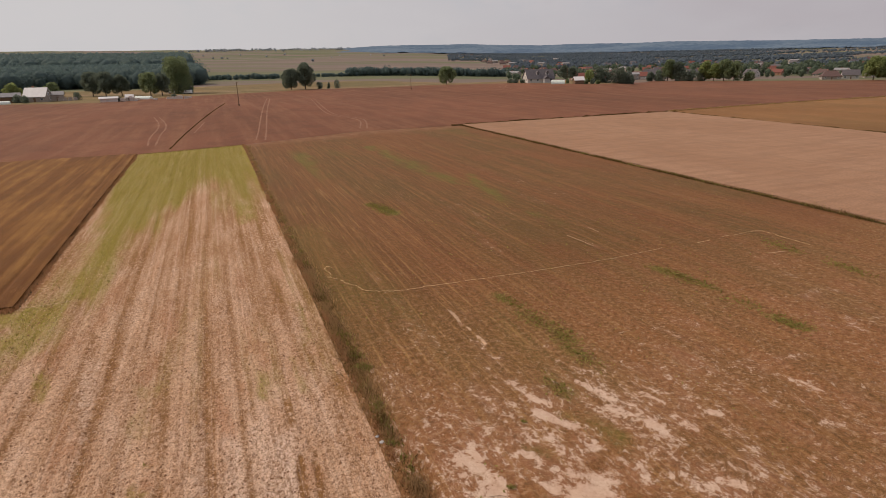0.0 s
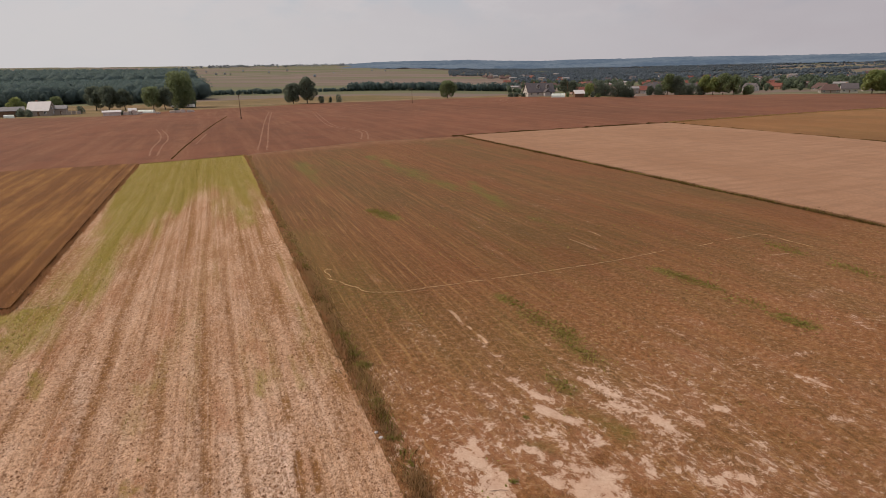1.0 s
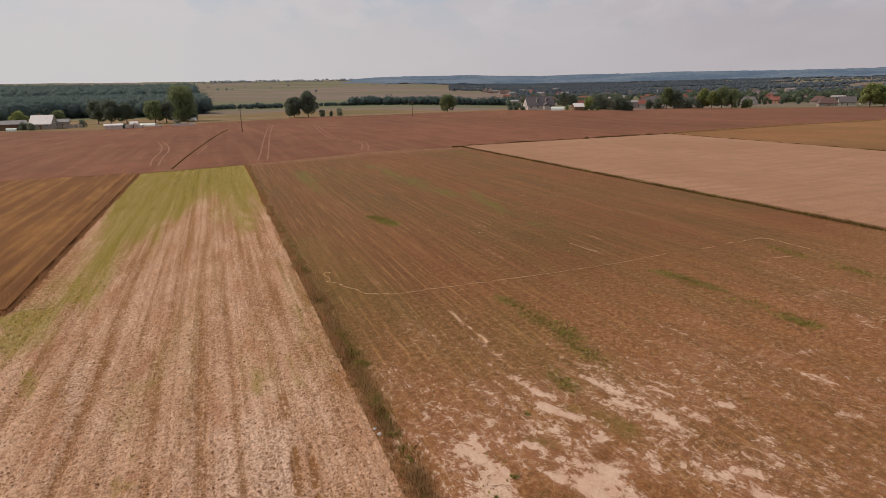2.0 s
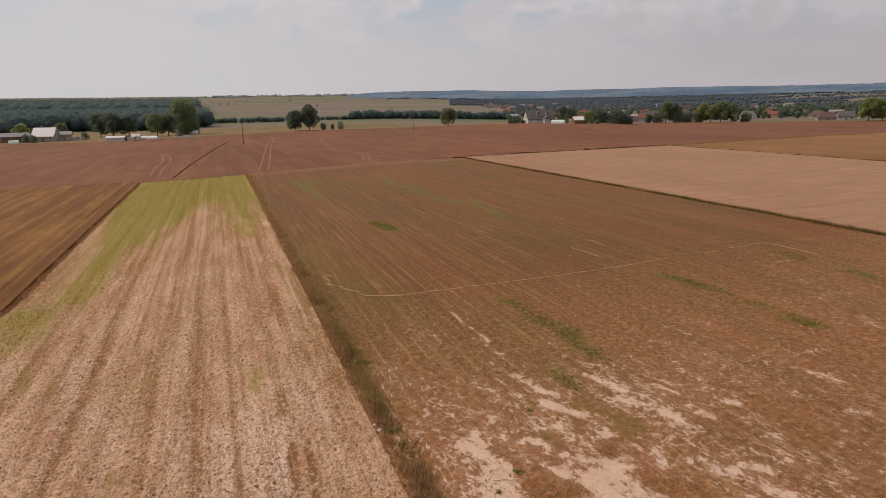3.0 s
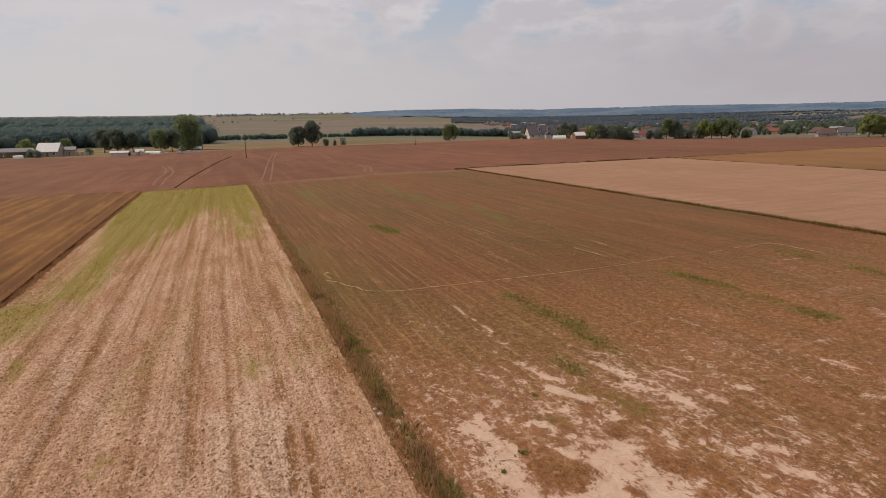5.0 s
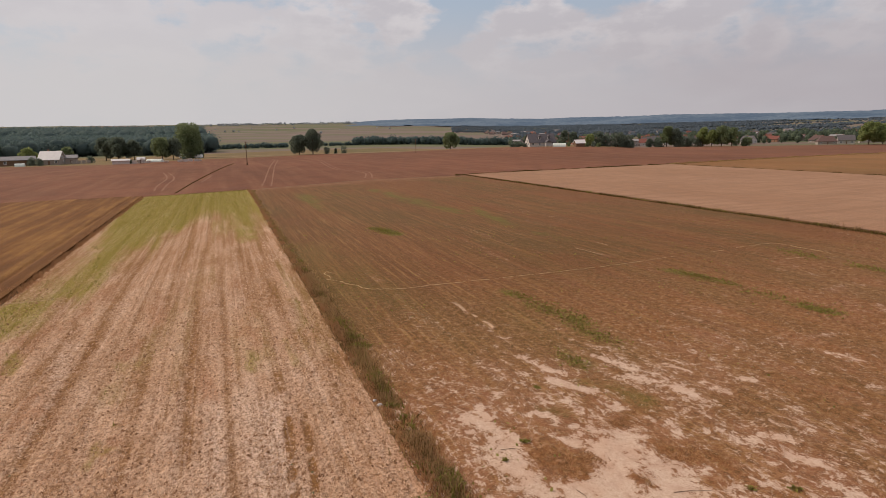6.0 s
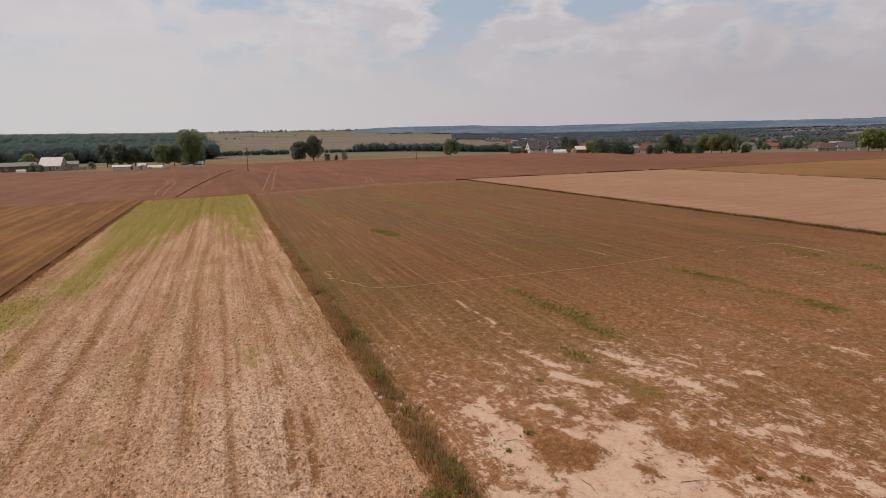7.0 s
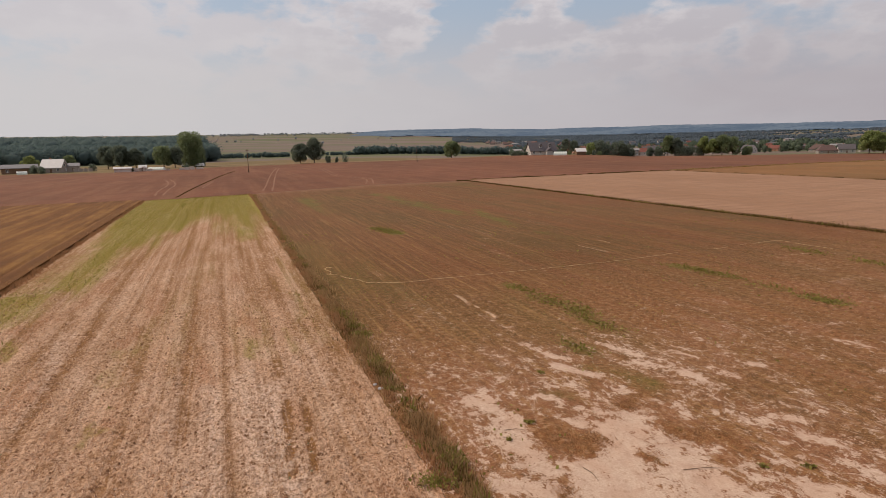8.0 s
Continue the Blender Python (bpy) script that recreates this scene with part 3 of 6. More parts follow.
ROW_LINES = ((-11.6, 0.5), (-9.6, 0.8), (-8.1, 0.6), (-6.5, 1.2), (-4.9, 0.9), (-3.5, 1.0), (-1.8, 1.1), (-0.3, 0.8), (1.6, 0.3), (2.9, 0.5))
BLOTCHES = ((-8.2, 36.0, -7.5, 25.7, 0.55, 0.8), (-3.9, 31.9, -3.9, 22.4, 0.60, 0.75), (-1.7, 29.0, -1.6, 21.3, 0.20, 0.9), (-1.8, 20.4, -1.5, 18.0, 0.30, 0.9), (-0.2, 28.3, -0.2, 20.7, 0.15, 0.8),
            (0.0, 19.6, -0.2, 18.0, 0.18, 0.8), (1.6, 23.5, 1.5, 22.0, 0.32, 1.2), (-3.1, 19.3, -3.1, 17.8, 0.16, 0.7), (-4.0, 17.5, -3.9, 16.3, 0.15, 0.7), (-2.3, 22.2, -2.8, 19.2, 0.18, 0.6),
            (-5.4, 17.5, -5.7, 17.4, 0.20, 0.6), (3.6, 16.0, 3.6, 14.8, 0.4, 0.5), (-6.3, 80.0, -6.0, 48.0, 0.5, 0.6), (-6.0, 50.0, -7.2, 25.0, 0.30, 0.6), (-3.5, 42.0, -3.5, 36.0, 0.5, 0.5))
SHOOTS = ((-4.4, 18.6, -3.9, 19.6, 0.35, 0.8), (-4.1, 20.8, -4.0, 21.2, 0.25, 0.6), (-9.8, 30.9, -9.3, 28.4, 0.45, 0.7), (0.9, 26.5, 0.7, 24.6, 0.40, 0.65), (2.6, 27.5, 2.6, 24.5, 0.36, 0.6),
          (-4.7, 27.8, -4.5, 23.1, 0.45, 0.5), (-11.3, 41.0, -11.6, 35.0, 1.5, 1.0), (-12.6, 36.0, -13.4, 26.0, 1.4, 0.8), (-12.5, 40.0, -30.0, 39.4, 1.6, 0.95), (-14.5, 36.0, -24.0, 30.0, 2.5, 0.5),
          (-9.8, 64.0, -10.2, 43.0, 2.0, 0.95), (-8.2, 92.0, -9.6, 62.0, 3.4, 1.05), (1.8, 66.0, 1.8, 58.0, 0.8, 0.55), (3.3, 40.0, 3.3, 26.0, 0.5, 0.35))
PALE_RUNS = ((1.0, 21.0, 0.5, 8.0, 0.80, 0.9), (-0.8, 21.0, -0.6, 12.0, 0.42, 0.6), (-7.4, 29.8, -6.9, 24.2, 0.34, 0.7), (-2.3, 25.3, -1.8, 15.4, 0.26, 0.5), (-7.1, 31.4, -6.7, 20.5, 0.18, 0.6))


def stubble_attrs(u, v):
    w1 = u + (vnoise(v * 0.12, u * 0.05, 4) - 0.5) * 0.5
    row = 0 * u
    for at, k in ROW_LINES:
        row = row + k * np.exp(-((w1 - at) / 0.20) ** 2) * (0.1 + 1.2 * vnoise(v * 0.25 + at * 7, u * 0.3, 9))
    row = row + 0.40 * smooth(0.60, 0.85, vnoise(w1 * 2.6, v * 0.05, 14)) * smooth(14, 24, v)
    # two tyre prints
    for at, wide in ((1.42, 0.11), (2.02, 0.08)):
        row = row + 6.0 * np.exp(-((u - at - 0.07 * (v - 17)) / wide) ** 2) * smooth(14.3, 15, v) * (1 - smooth(18.8, 19.8, v)) * smooth(0.25, 0.60, vnoise(v * 3.0, u * 4, 12))
    wu = u + 0.6 * (fbm(u * 1.2, v * 0.5, 151, 3) - 0.5) * 2
    wv = v + 1.5 * (fbm(u * 0.9, v * 0.4, 153, 3) - 0.5) * 2
    brown = 0.40 * smooth(0.52, 0.72, fbm(u * 0.55, v * 0.14, 155)) + 0.75 * smooth(18, 56, v) * (0.5 + vnoise(u * 1.4, v * 0.08, 157))
    brown = brown + 0.55 * smooth(2.0, 3.2, u) * smooth(0.35, 0.65, fbm(u * 1.1, v * 0.5, 159, 3)) * smooth(13, 17, v)
    for run in BLOTCHES:
        brown = np.maximum(brown, near_run(wu, wv, run))
    green = 0 * u
    for run in SHOOTS:
        green = np.maximum(green, near_run(wu, wv, run))
    pale = 0 * u
    for run in PALE_RUNS:
        pale = np.maximum(pale, near_run(wu, wv, run))
    green = green * (1 - smooth(42.5, 45, v) * smooth(-12.2, -13.2, u))
    far = 1.45 * smooth(60, 98, v + (vnoise(u * 0.35, v * 0.05, 3) - 0.5) * 30) * (1.0 - 0.3 * smooth(1.0, 4.0, u))
    streak = 0.35 * smooth(0.55, 0.8, vnoise(u * 0.8, v * 0.07, 21)) * smooth(16, 30, v)
    return {"row": row, "green": far + green + streak + 0.18 * smooth(44, 80, v), "brown": brown, "pale": pale}


def stubble_relief(u, v):
    a = stubble_attrs(u, v)["row"]
    return 0.16 * (fbm(u * 4.2, v * 3.8, 31, 3) - 0.5) * (1 - 0.6 * smooth(30, 60, v)) - 0.03 * np.clip(a, 0, 1.5)


# bare and green runs in field places: (u0, v0, u1, v1, half width, amount)
STREAKS = ((12.1, 20.7, 12.6, 18.9, 0.21, 1.3), (12.0, 18.3, 12.7, 16.8, 0.24, 2.0), (8.2, 17.3, 8.3, 16.8, 0.18, 1.4), (7.5, 17.2, 7.8, 16.3, 0.25, 1.4), (7.8, 15.5, 8.0, 15.5, 0.15, 1.1), (8.4, 15.6, 8.3, 14.9, 0.11, 1.2), (9.2, 17.4, 9.1, 16.8, 0.10, 1.0),
           (9.7, 16.0, 10.3, 15.4, 0.17, 1.4), (11.6, 16.9, 11.6, 15.6, 0.18, 0.8), (15.6, 21.1, 16.1, 20.6, 0.15, 1.0), (14.9, 19.7, 15.4, 17.8, 0.24, 0.9), (14.9, 17.2, 15.6, 16.7, 0.15, 1.1), (17.7, 18.2, 18.1, 17.7, 0.14, 0.9), (17.1, 17.7, 17.5, 16.9, 0.16, 1.1))
SPOTS = ((16.0, 15.7, 16.0, 14.9, 0.25, 1.8), (17.2, 15.6, 17.4, 15.0, 0.19, 1.2), (18.9, 15.4, 19.3, 15.0, 0.21, 1.4), (20.4, 22.0, 20.7, 21.4, 0.19, 0.9), (24.5, 15.9, 24.9, 15.1, 0.30, 0.9), (12.6, 15.6, 13.3, 14.6, 0.23, 0.9), (14.1, 14.2, 13.3, 12.9, 0.26, 0.8),
         (14.8, 12.3, 15.3, 11.9, 0.21, 0.9), (15.9, 12.0, 16.3, 11.6, 0.21, 0.9), (15.6, 10.6, 15.8, 10.3, 0.21, 1.3), (13.6, 10.5, 13.9, 10.2, 0.18, 0.9), (12.4, 10.0, 12.5, 9.9, 0.18, 1.0), (22.8, 12.9, 23.3, 12.6, 0.27, 0.9), (16.9, 12.4, 17.2, 12.2, 0.29, 0.7))
FAR_SPOTS = ((36.7, 27.4, 37.1, 25.8, 0.55, 0.7), (34.4, 22.8, 36.8, 23.6, 0.29, 0.7), (36.6, 23.3, 37.3, 22.5, 0.32, 0.9), (33.7, 19.4, 33.1, 18.5, 0.38, 0.8), (25.5, 18.0, 27.1, 17.5, 0.23, 0.7), (22.5, 23.2, 22.9, 21.0, 0.25, 0.7), (24.4, 23.3, 24.7, 22.3, 0.39, 0.6), (14.9, 23.6, 15.7, 23.3, 0.21, 0.9),
             (12.4, 24.0, 12.5, 23.2, 0.15, 0.7), (12.3, 29.9, 12.4, 28.0, 0.17, 1.5), (12.2, 25.8, 12.3, 24.9, 0.18, 1.3), (9.7, 37.1, 10.4, 36.5, 0.24, 0.5), (22.6, 57.9, 22.3, 53.9, 0.30, 0.55), (22.4, 48.4, 22.9, 47.4, 0.28, 0.55), (28.8, 39.7, 28.5, 36.9, 0.19, 0.8), (35.8, 73.6, 36.4, 63.2, 0.34, 0.5))
SAND = ((7.8, 14.5, 7.5, 13.6, 0.36, 1.2), (6.2, 12.0, 7.6, 11.2, 0.37, 1.5), (7.5, 12.8, 7.9, 12.0, 0.34, 1.2), (10.0, 13.9, 11.5, 12.8, 0.45, 1.3), (10.5, 12.9, 9.2, 10.5, 0.84, 1.7), (11.0, 11.3, 10.0, 9.9, 0.73, 1.3), (8.7, 11.8, 8.3, 10.8, 0.66, 1.5), (11.3, 9.9, 11.6, 9.2, 0.42, 1.2),
        (13.2, 8.7, 14.1, 8.2, 0.33, 1.3), (15.4, 8.7, 15.5, 8.4, 0.31, 1.5), (11.7, 12.2, 12.5, 11.6, 0.39, 0.9), (12.2, 13.5, 10.7, 14.3, 0.36, 0.7), (6.1, 13.4, 6.2, 13.2, 0.22, 0.8), (8.6, 10.2, 9.0, 6.0, 1.4, 1.4), (10.5, 9.5, 11.0, 5.0, 1.0, 1.2))
HEAPS = ((8.8, 13.7, 9.2, 12.7, 0.36, 1.4), (9.8, 13.0, 10.0, 12.7, 0.18, 1.2), (7.7, 11.4, 7.5, 11.0, 0.18, 0.9), (10.7, 11.7, 10.7, 11.4, 0.17, 0.9), (12.3, 12.2, 12.8, 12.0, 0.22, 0.8), (13.3, 11.9, 13.5, 11.6, 0.25, 0.9), (13.0, 14.9, 11.9, 14.5, 0.19, 0.6))
GREEN_RUNS = ((15.2, 59.6, 16.1, 55.0, 0.9, 1.0), (16.4, 30.6, 16.7, 28.7, 0.55, 0.65), (16.5, 27.8, 16.7, 26.0, 0.75, 0.75), (17.0, 25.6, 17.0, 23.5, 0.75, 0.75), (16.6, 22.8, 16.9, 20.6, 0.60, 0.55), (13.6, 20.3, 13.9, 19.0, 0.55, 0.7),
              (29.5, 30.8, 30.1, 26.2, 0.70, 0.8), (29.9, 21.2, 30.2, 19.5, 0.65, 0.85), (42.5, 32.1, 42.0, 29.6, 0.75, 0.6), (42.2, 26.6, 41.8, 23.9, 0.70, 0.6), (29.7, 24.4, 30.1, 23.1, 0.9, 0.45), (13.0, 17.8, 13.9, 15.6, 0.60, 0.55), (10.0, 16.2, 10.7, 15.8, 0.40, 0.5))
# yellow-green belts further out
BELT_RUNS = ((31.7, 70.5, 28.8, 55.0, 1.3, 0.8), (27.4, 80.0, 28.6, 66.0, 1.7, 0.7), (26.6, 104.0, 27.4, 80.0, 2.2, 0.7), (14.6, 100.0, 14.2, 78.0, 1.9, 0.4), (29.0, 50.0, 29.8, 44.0, 0.8, 0.6))


def brown_attrs(u, v):
    near = (1 - smooth(15, 33, v + 0.12 * (u - 6))) * (1 - 0.35 * smooth(13, 21, u))
    wu = u + 0.35 * (fbm(u * 1.3, v * 0.8, 141, 3) - 0.5) * 2
    wv = v + 0.55 * (fbm(u * 1.1, v * 0.7, 143, 3) - 0.5) * 2
    bare = 0.43 * near + 0.40 * near * (fbm(u * 0.7, v * 0.22, 41) - 0.5) * 2 + 0.30 * near * (fbm(u * 2.1, v * 1.1, 43, 3) - 0.5) * 2
    streaks = smooth(0.66, 0.80, vnoise(u * 1.9, v * 0.11, 57)) * smooth(0.35, 0.6, vnoise(u * 0.2, v * 0.06, 58))
    bare = bare + (0.20 + 0.16 * smooth(18, 10, u)) * streaks * smooth(18, 28, v) * (1 - 0.5 * smooth(50, 110, v))
    bare = bare + 0.20 * np.exp(-((u - 7.6) / 1.4) ** 2) * smooth(13, 16, v) * (1 - smooth(22, 30, v)) * (0.3 + vnoise(v * 0.5, u, 61))
    bare = bare + 0.20 * np.exp(-((u - 14.0) / 4.5) ** 2 - ((v - 18.5) / 4.5) ** 2)
    broken = 0.35 + 1.3 * fbm(u * 2.2, v * 1.9, 145, 3)
    runs = 0 * u
    for run in STREAKS + SPOTS + FAR_SPOTS:
        runs = np.maximum(runs, near_run(wu, wv, run))
    bare = bare + 0.50 * runs * broken
    sand = 0 * u
    for run in SAND:
        sand = np.maximum(sand, near_run(wu, wv, run))
    bare = bare + 0.62 * sand * (0.65 + 0.7 * fbm(u * 1.6, v * 1.2, 147, 3))
    for run in HEAPS:
        bare = bare - near_run(wu, wv, run) * (0.2 + 1.5 * fbm(u * 2.6, v * 2.2, 149, 3))
    green = 0 * u
    for run in GREEN_RUNS + BELT_RUNS:
        green = np.maximum(green, near_run(wu, wv, run) * (0.15 + 1.5 * fbm(u * 0.9, v * 0.45, 6, 3)))
    green = green + 0.30 * np.exp(-((u - 12.4) / 0.7) ** 2) * smooth(66, 74, v) * (1 - smooth(92, 104, v))
    green = green + 0.45 * smooth(0.55, 0.8, fbm(u * 0.16, v * 0.04, 71))
    olive = 1.2 * (fbm(u * 0.13, v * 0.05, 95) - 0.35) + 0.7 * smooth(22, 8, u) * smooth(14, 24, v) + 0.10 * smooth(30, 50, v) - 0.35 * smooth(14, 30, u) * (1 - smooth(24, 44, v))
    lines = 0.25 + 0.75 * smooth(26, 13, u + 5 * (fbm(u * 0.1, v * 0.05, 97) - 0.5)) * (1 - 0.7 * smooth(45, 95, v)) + 0.45 * smooth(0.60, 0.75, fbm(u * 0.12, v * 0.03, 99))
    fade = smooth(9, 0, far_brown(u) - v + 7 * (fbm(u * 0.13, v * 0.13, 98) - 0.5))
    return {"bare": bare - 0.5 * green, "green": green, "dense": smooth(17, 42, v - 0.05 * u), "olive": olive, "lines": lines, "fade": fade}


def brown_relief(u, v):
    rough = np.clip(1 - brown_attrs(u, v)["bare"], 0.38, 1)
    return 0.06 * (fbm(u * 1.2, v * 0.5, 81) - 0.5) + 0.12 * (fbm(u * 5.0, v * 4.4, 83, 3) - 0.5) * rough * (1 - 0.6 * smooth(30, 60, v))


STRIP_L, STRIP_R, BROWN_R, GRAIN_R = -13.3, 4.7, 56.3, 122.5


def far_strip(u):
    return 114.6 + (np.asarray(u) - STRIP_L) * (4.0 / 18.0)


def far_brown(u):
    return np.minimum(129.6, 118.6 + (np.asarray(u) - STRIP_R) * 0.42)


build_ground()
near_v = np.concatenate([np.linspace(-60, 2, 24, endpoint=False), np.linspace(2, 8, 14, endpoint=False), np.linspace(8, 46, 350, endpoint=False), np.linspace(46, 118.6, 130)])
near_s = (near_v + 60) / 178.6
ob = field_mesh("stubble_field", np.linspace(STRIP_L, STRIP_R, 180), const(-60), far_strip, near_s, M_STUBBLE, 0.02, stubble_relief, stubble_attrs)
tagged(ob, "pale straw-strewn stubble field with green regrowth", "field", kind="structure")
ob = field_mesh("stubble_field", np.linspace(-90, STRIP_L, 130), const(-60), const(41.6), np.linspace(0, 1, 140), M_STUBBLE, 0.02, stubble_relief, stubble_attrs)
tagged(ob, "pale stubble with yellow-green regrowth past the crop's end", "field", kind="structure")
wide_u = np.concatenate([np.linspace(STRIP_R, 34, 250, endpoint=False), np.linspace(34, BROWN_R, 60)])
ob = field_mesh("brown_field", wide_u, const(-60), far_brown, near_s, M_BROWN, 0.02, brown_relief, brown_attrs)
tagged(ob, "dry reddish-brown weedy field with bare sandy patches", "field", kind="structure")


def crop_top(u, v):
    return 0.10 * (fbm(u * 0.9, v * 0.3, 91) - 0.5)


def lane_top(u, v):
    """The crop's top, with a trodden wheel lane beside its edge."""
    lane = np.exp(-((u + 15.1 - 0.12 * (vnoise(v * 0.15, 0 * u, 93) - 0.5)) / 0.24) ** 2)
    return crop_top(u, v) - 0.12 * lane


ob = field_mesh("brown_crop_field", np.concatenate([np.linspace(-90, -20, 90, endpoint=False), np.linspace(-20, STRIP_L - 0.3, 60)]), const(41.5), const(114.2), np.linspace(0, 1, 150), M_CROP, 0.28, lane_top)
tagged(ob, "standing ripe orange-brown crop with golden streaks", "field", kind="structure")
part("crop_edge", skirt("crop_edge", [(STRIP_L - 0.3, 114.2), (STRIP_L - 0.3, 41.5), (-90, 41.5)], 0.25, M_CROP), None, ob)
ob = field_mesh("pale_grain_field", np.linspace(BROWN_R + 0.5, GRAIN_R, 120), const(-60), lambda u: 130.2 + (u - BROWN_R) * 0.025, np.linspace(0, 1, 150), M_WHEAT, 0.22, crop_top)
tagged(ob, "pale pinkish ripe grain field with faint drill rows", "field", kind="structure")
part("crop_edge", skirt("crop_edge", [(GRAIN_R, 131.8), (BROWN_R + 0.5, 130.2), (BROWN_R + 0.5, -60)], 0.2, M_WHEAT), None, ob)
ob = field_mesh("golden_field", np.linspace(GRAIN_R + 0.8, 540, 110), const(-60), lambda u: 132.8 + (u - GRAIN_R) * 0.085, np.linspace(0, 1, 90), M_GOLD, 0.10)
tagged(ob, "golden-brown stubble field beside the pale grain", "field", kind="structure")
RED_U = np.linspace(-200, 540, 220)


def red_near(u):
    u = np.asarray(u, float)
    a = np.where(u < STRIP_L, 114.4, np.where(u < STRIP_R, far_strip(u), far_brown(u)))
    return a + np.where(u > BROWN_R, 1.2 + (u - BROWN_R) * 0.02, 0.0) + np.where(u > GRAIN_R, (u - GRAIN_R) * 0.068, 0.0)


def red_far(u):
    return np.interp(u, (-200, -94, -52, -21, 9, 67, 140, 175, 188, 205, 249, 359, 379, 415, 444, 464, 495, 540), (300, 333, 317, 352, 364, 396, 396, 328, 286, 283, 314, 414, 402, 359, 346, 322, 304, 285))


ob = field_mesh("reddish_field", RED_U, red_near, red_far, np.linspace(0, 1, 130), M_RED, 0.05)
tagged(ob, "wide bare reddish-brown tilled field with wheel tracks", "field", kind="structure")


def ribbon(name, pts, width, mat, lift=0.03, wobble=0.0, seed=0):
    """A narrow strip on the land along places (x, y)."""
    rng = np.random.default_rng(seed)
    run = []
    for (x0, y0), (x1, y1) in zip(pts[:-1], pts[1:]):
        n = max(2, int(math.hypot(x1 - x0, y1 - y0) / 2.0))
        run += [(x0 + (x1 - x0) * k / n, y0 + (y1 - y0) * k / n) for k in range(n)]
    run.append(pts[-1])
    run = np.array(run)
    d = np.gradient(run, axis=0)
    d /= np.linalg.norm(d, axis=1, keepdims=True)
    side = np.stack([-d[:, 1], d[:, 0]], 1) * (width / 2 * (1 + rng.uniform(-wobble, wobble, len(run))))[:, None]
    verts = []
    for p in (run - side, run, run + side):
        verts.append(np.column_stack([p, height(p[:, 0], p[:, 1]) + lift]))
    verts[1][:, 2] += 0.012
    return mesh_of(name, np.stack(verts, 0).reshape(-1, 3), grid_faces(3, len(run))[:, ::-1], mat, True)


def curve_pts(pts, n=6):
    """A smooth run through places, by Catmull-Rom."""
    p = [pts[0], *pts, pts[-1]]
    out = []
    for a, b, c, d in zip(p, p[1:], p[2:], p[3:]):
        for k in range(n):
            t = k / n
            out.append(tuple(0.5 * (2 * b[i] + (c[i] - a[i]) * t + (2 * a[i] - 5 * b[i] + 4 * c[i] - d[i]) * t * t + (3 * b[i] - a[i] - 3 * c[i] + d[i]) * t ** 3) for i in range(len(a))))
    out.append(tuple(pts[-1]))
    return out


# wheel tracks, balks and the farm road
TRACKS = (((-63.3, 110.2), (-68.8, 120.8), (-73.4, 131.0), (-77.3, 140.1), (-85.3, 155.6), (-97.1, 175.1)), ((-61.7, 110.1), (-67.2, 121.7), (-71.7, 131.5), (-75.7, 141.0), (-83.6, 155.9), (-95.3, 174.8)),
          ((-44.0, 117.3), (-45.4, 121.3), (-49.5, 134.0), (-57.3, 157.0), (-75.0, 210.0), (-97.7, 280.0)), ((-42.0, 117.1), (-43.6, 121.8), (-47.7, 134.2), (-55.5, 157.0), (-73.2, 209.5), (-96.0, 279.3)),
          ((-71.6, 263.9), (-45.9, 184.9), (-32.8, 163.0), (-28.8, 153.6), (-25.9, 137.2)), ((-69.9, 263.4), (-44.2, 184.9), (-30.3, 162.0), (-26.6, 150.0), (-24.2, 137.1)),
          ((20.0, 300.0), (17.0, 322.0), (20.0, 345.0)), ((23.0, 300.0), (20.0, 322.0), (23.0, 345.0)), ((-63.7, 131.0), (-68.3, 144.0), (-73.0, 157.0)))
for pts in TRACKS:
    tagged(new("wheel_track", ribbon("wheel_track", curve_pts(pts), 0.34, M_TRACK, 0.085, 0.75, len(pts))), "pale tractor wheel track pressed into reddish soil", "wheel track", "tractor tracks", "structure")
tagged(new("farm_road", ribbon("farm_road", curve_pts([(-330, 330), (-237, 352), (-163, 371), (-60, 415), (60, 520)]), 3.2, M_DIRT, 0.14)), "pale dirt farm road behind the reddish field", "road", kind="structure")
tagged(new("village_road", ribbon("village_road", curve_pts([(120, 560), (180, 538), (250, 512), (340, 484)]), 4.0, M_DIRT, 0.2)), "pale road at the edge of the village", "road", kind="structure")
ob = field_mesh("meadow", np.linspace(-260, 300, 140), lambda u: red_far(u) + 0.5, lambda u: red_far(u) + 170, np.linspace(0, 1, 50), M_MEADOW, 0.02)
tagged(ob, "strip of dry olive meadow behind the tilled field", "meadow", kind="structure")


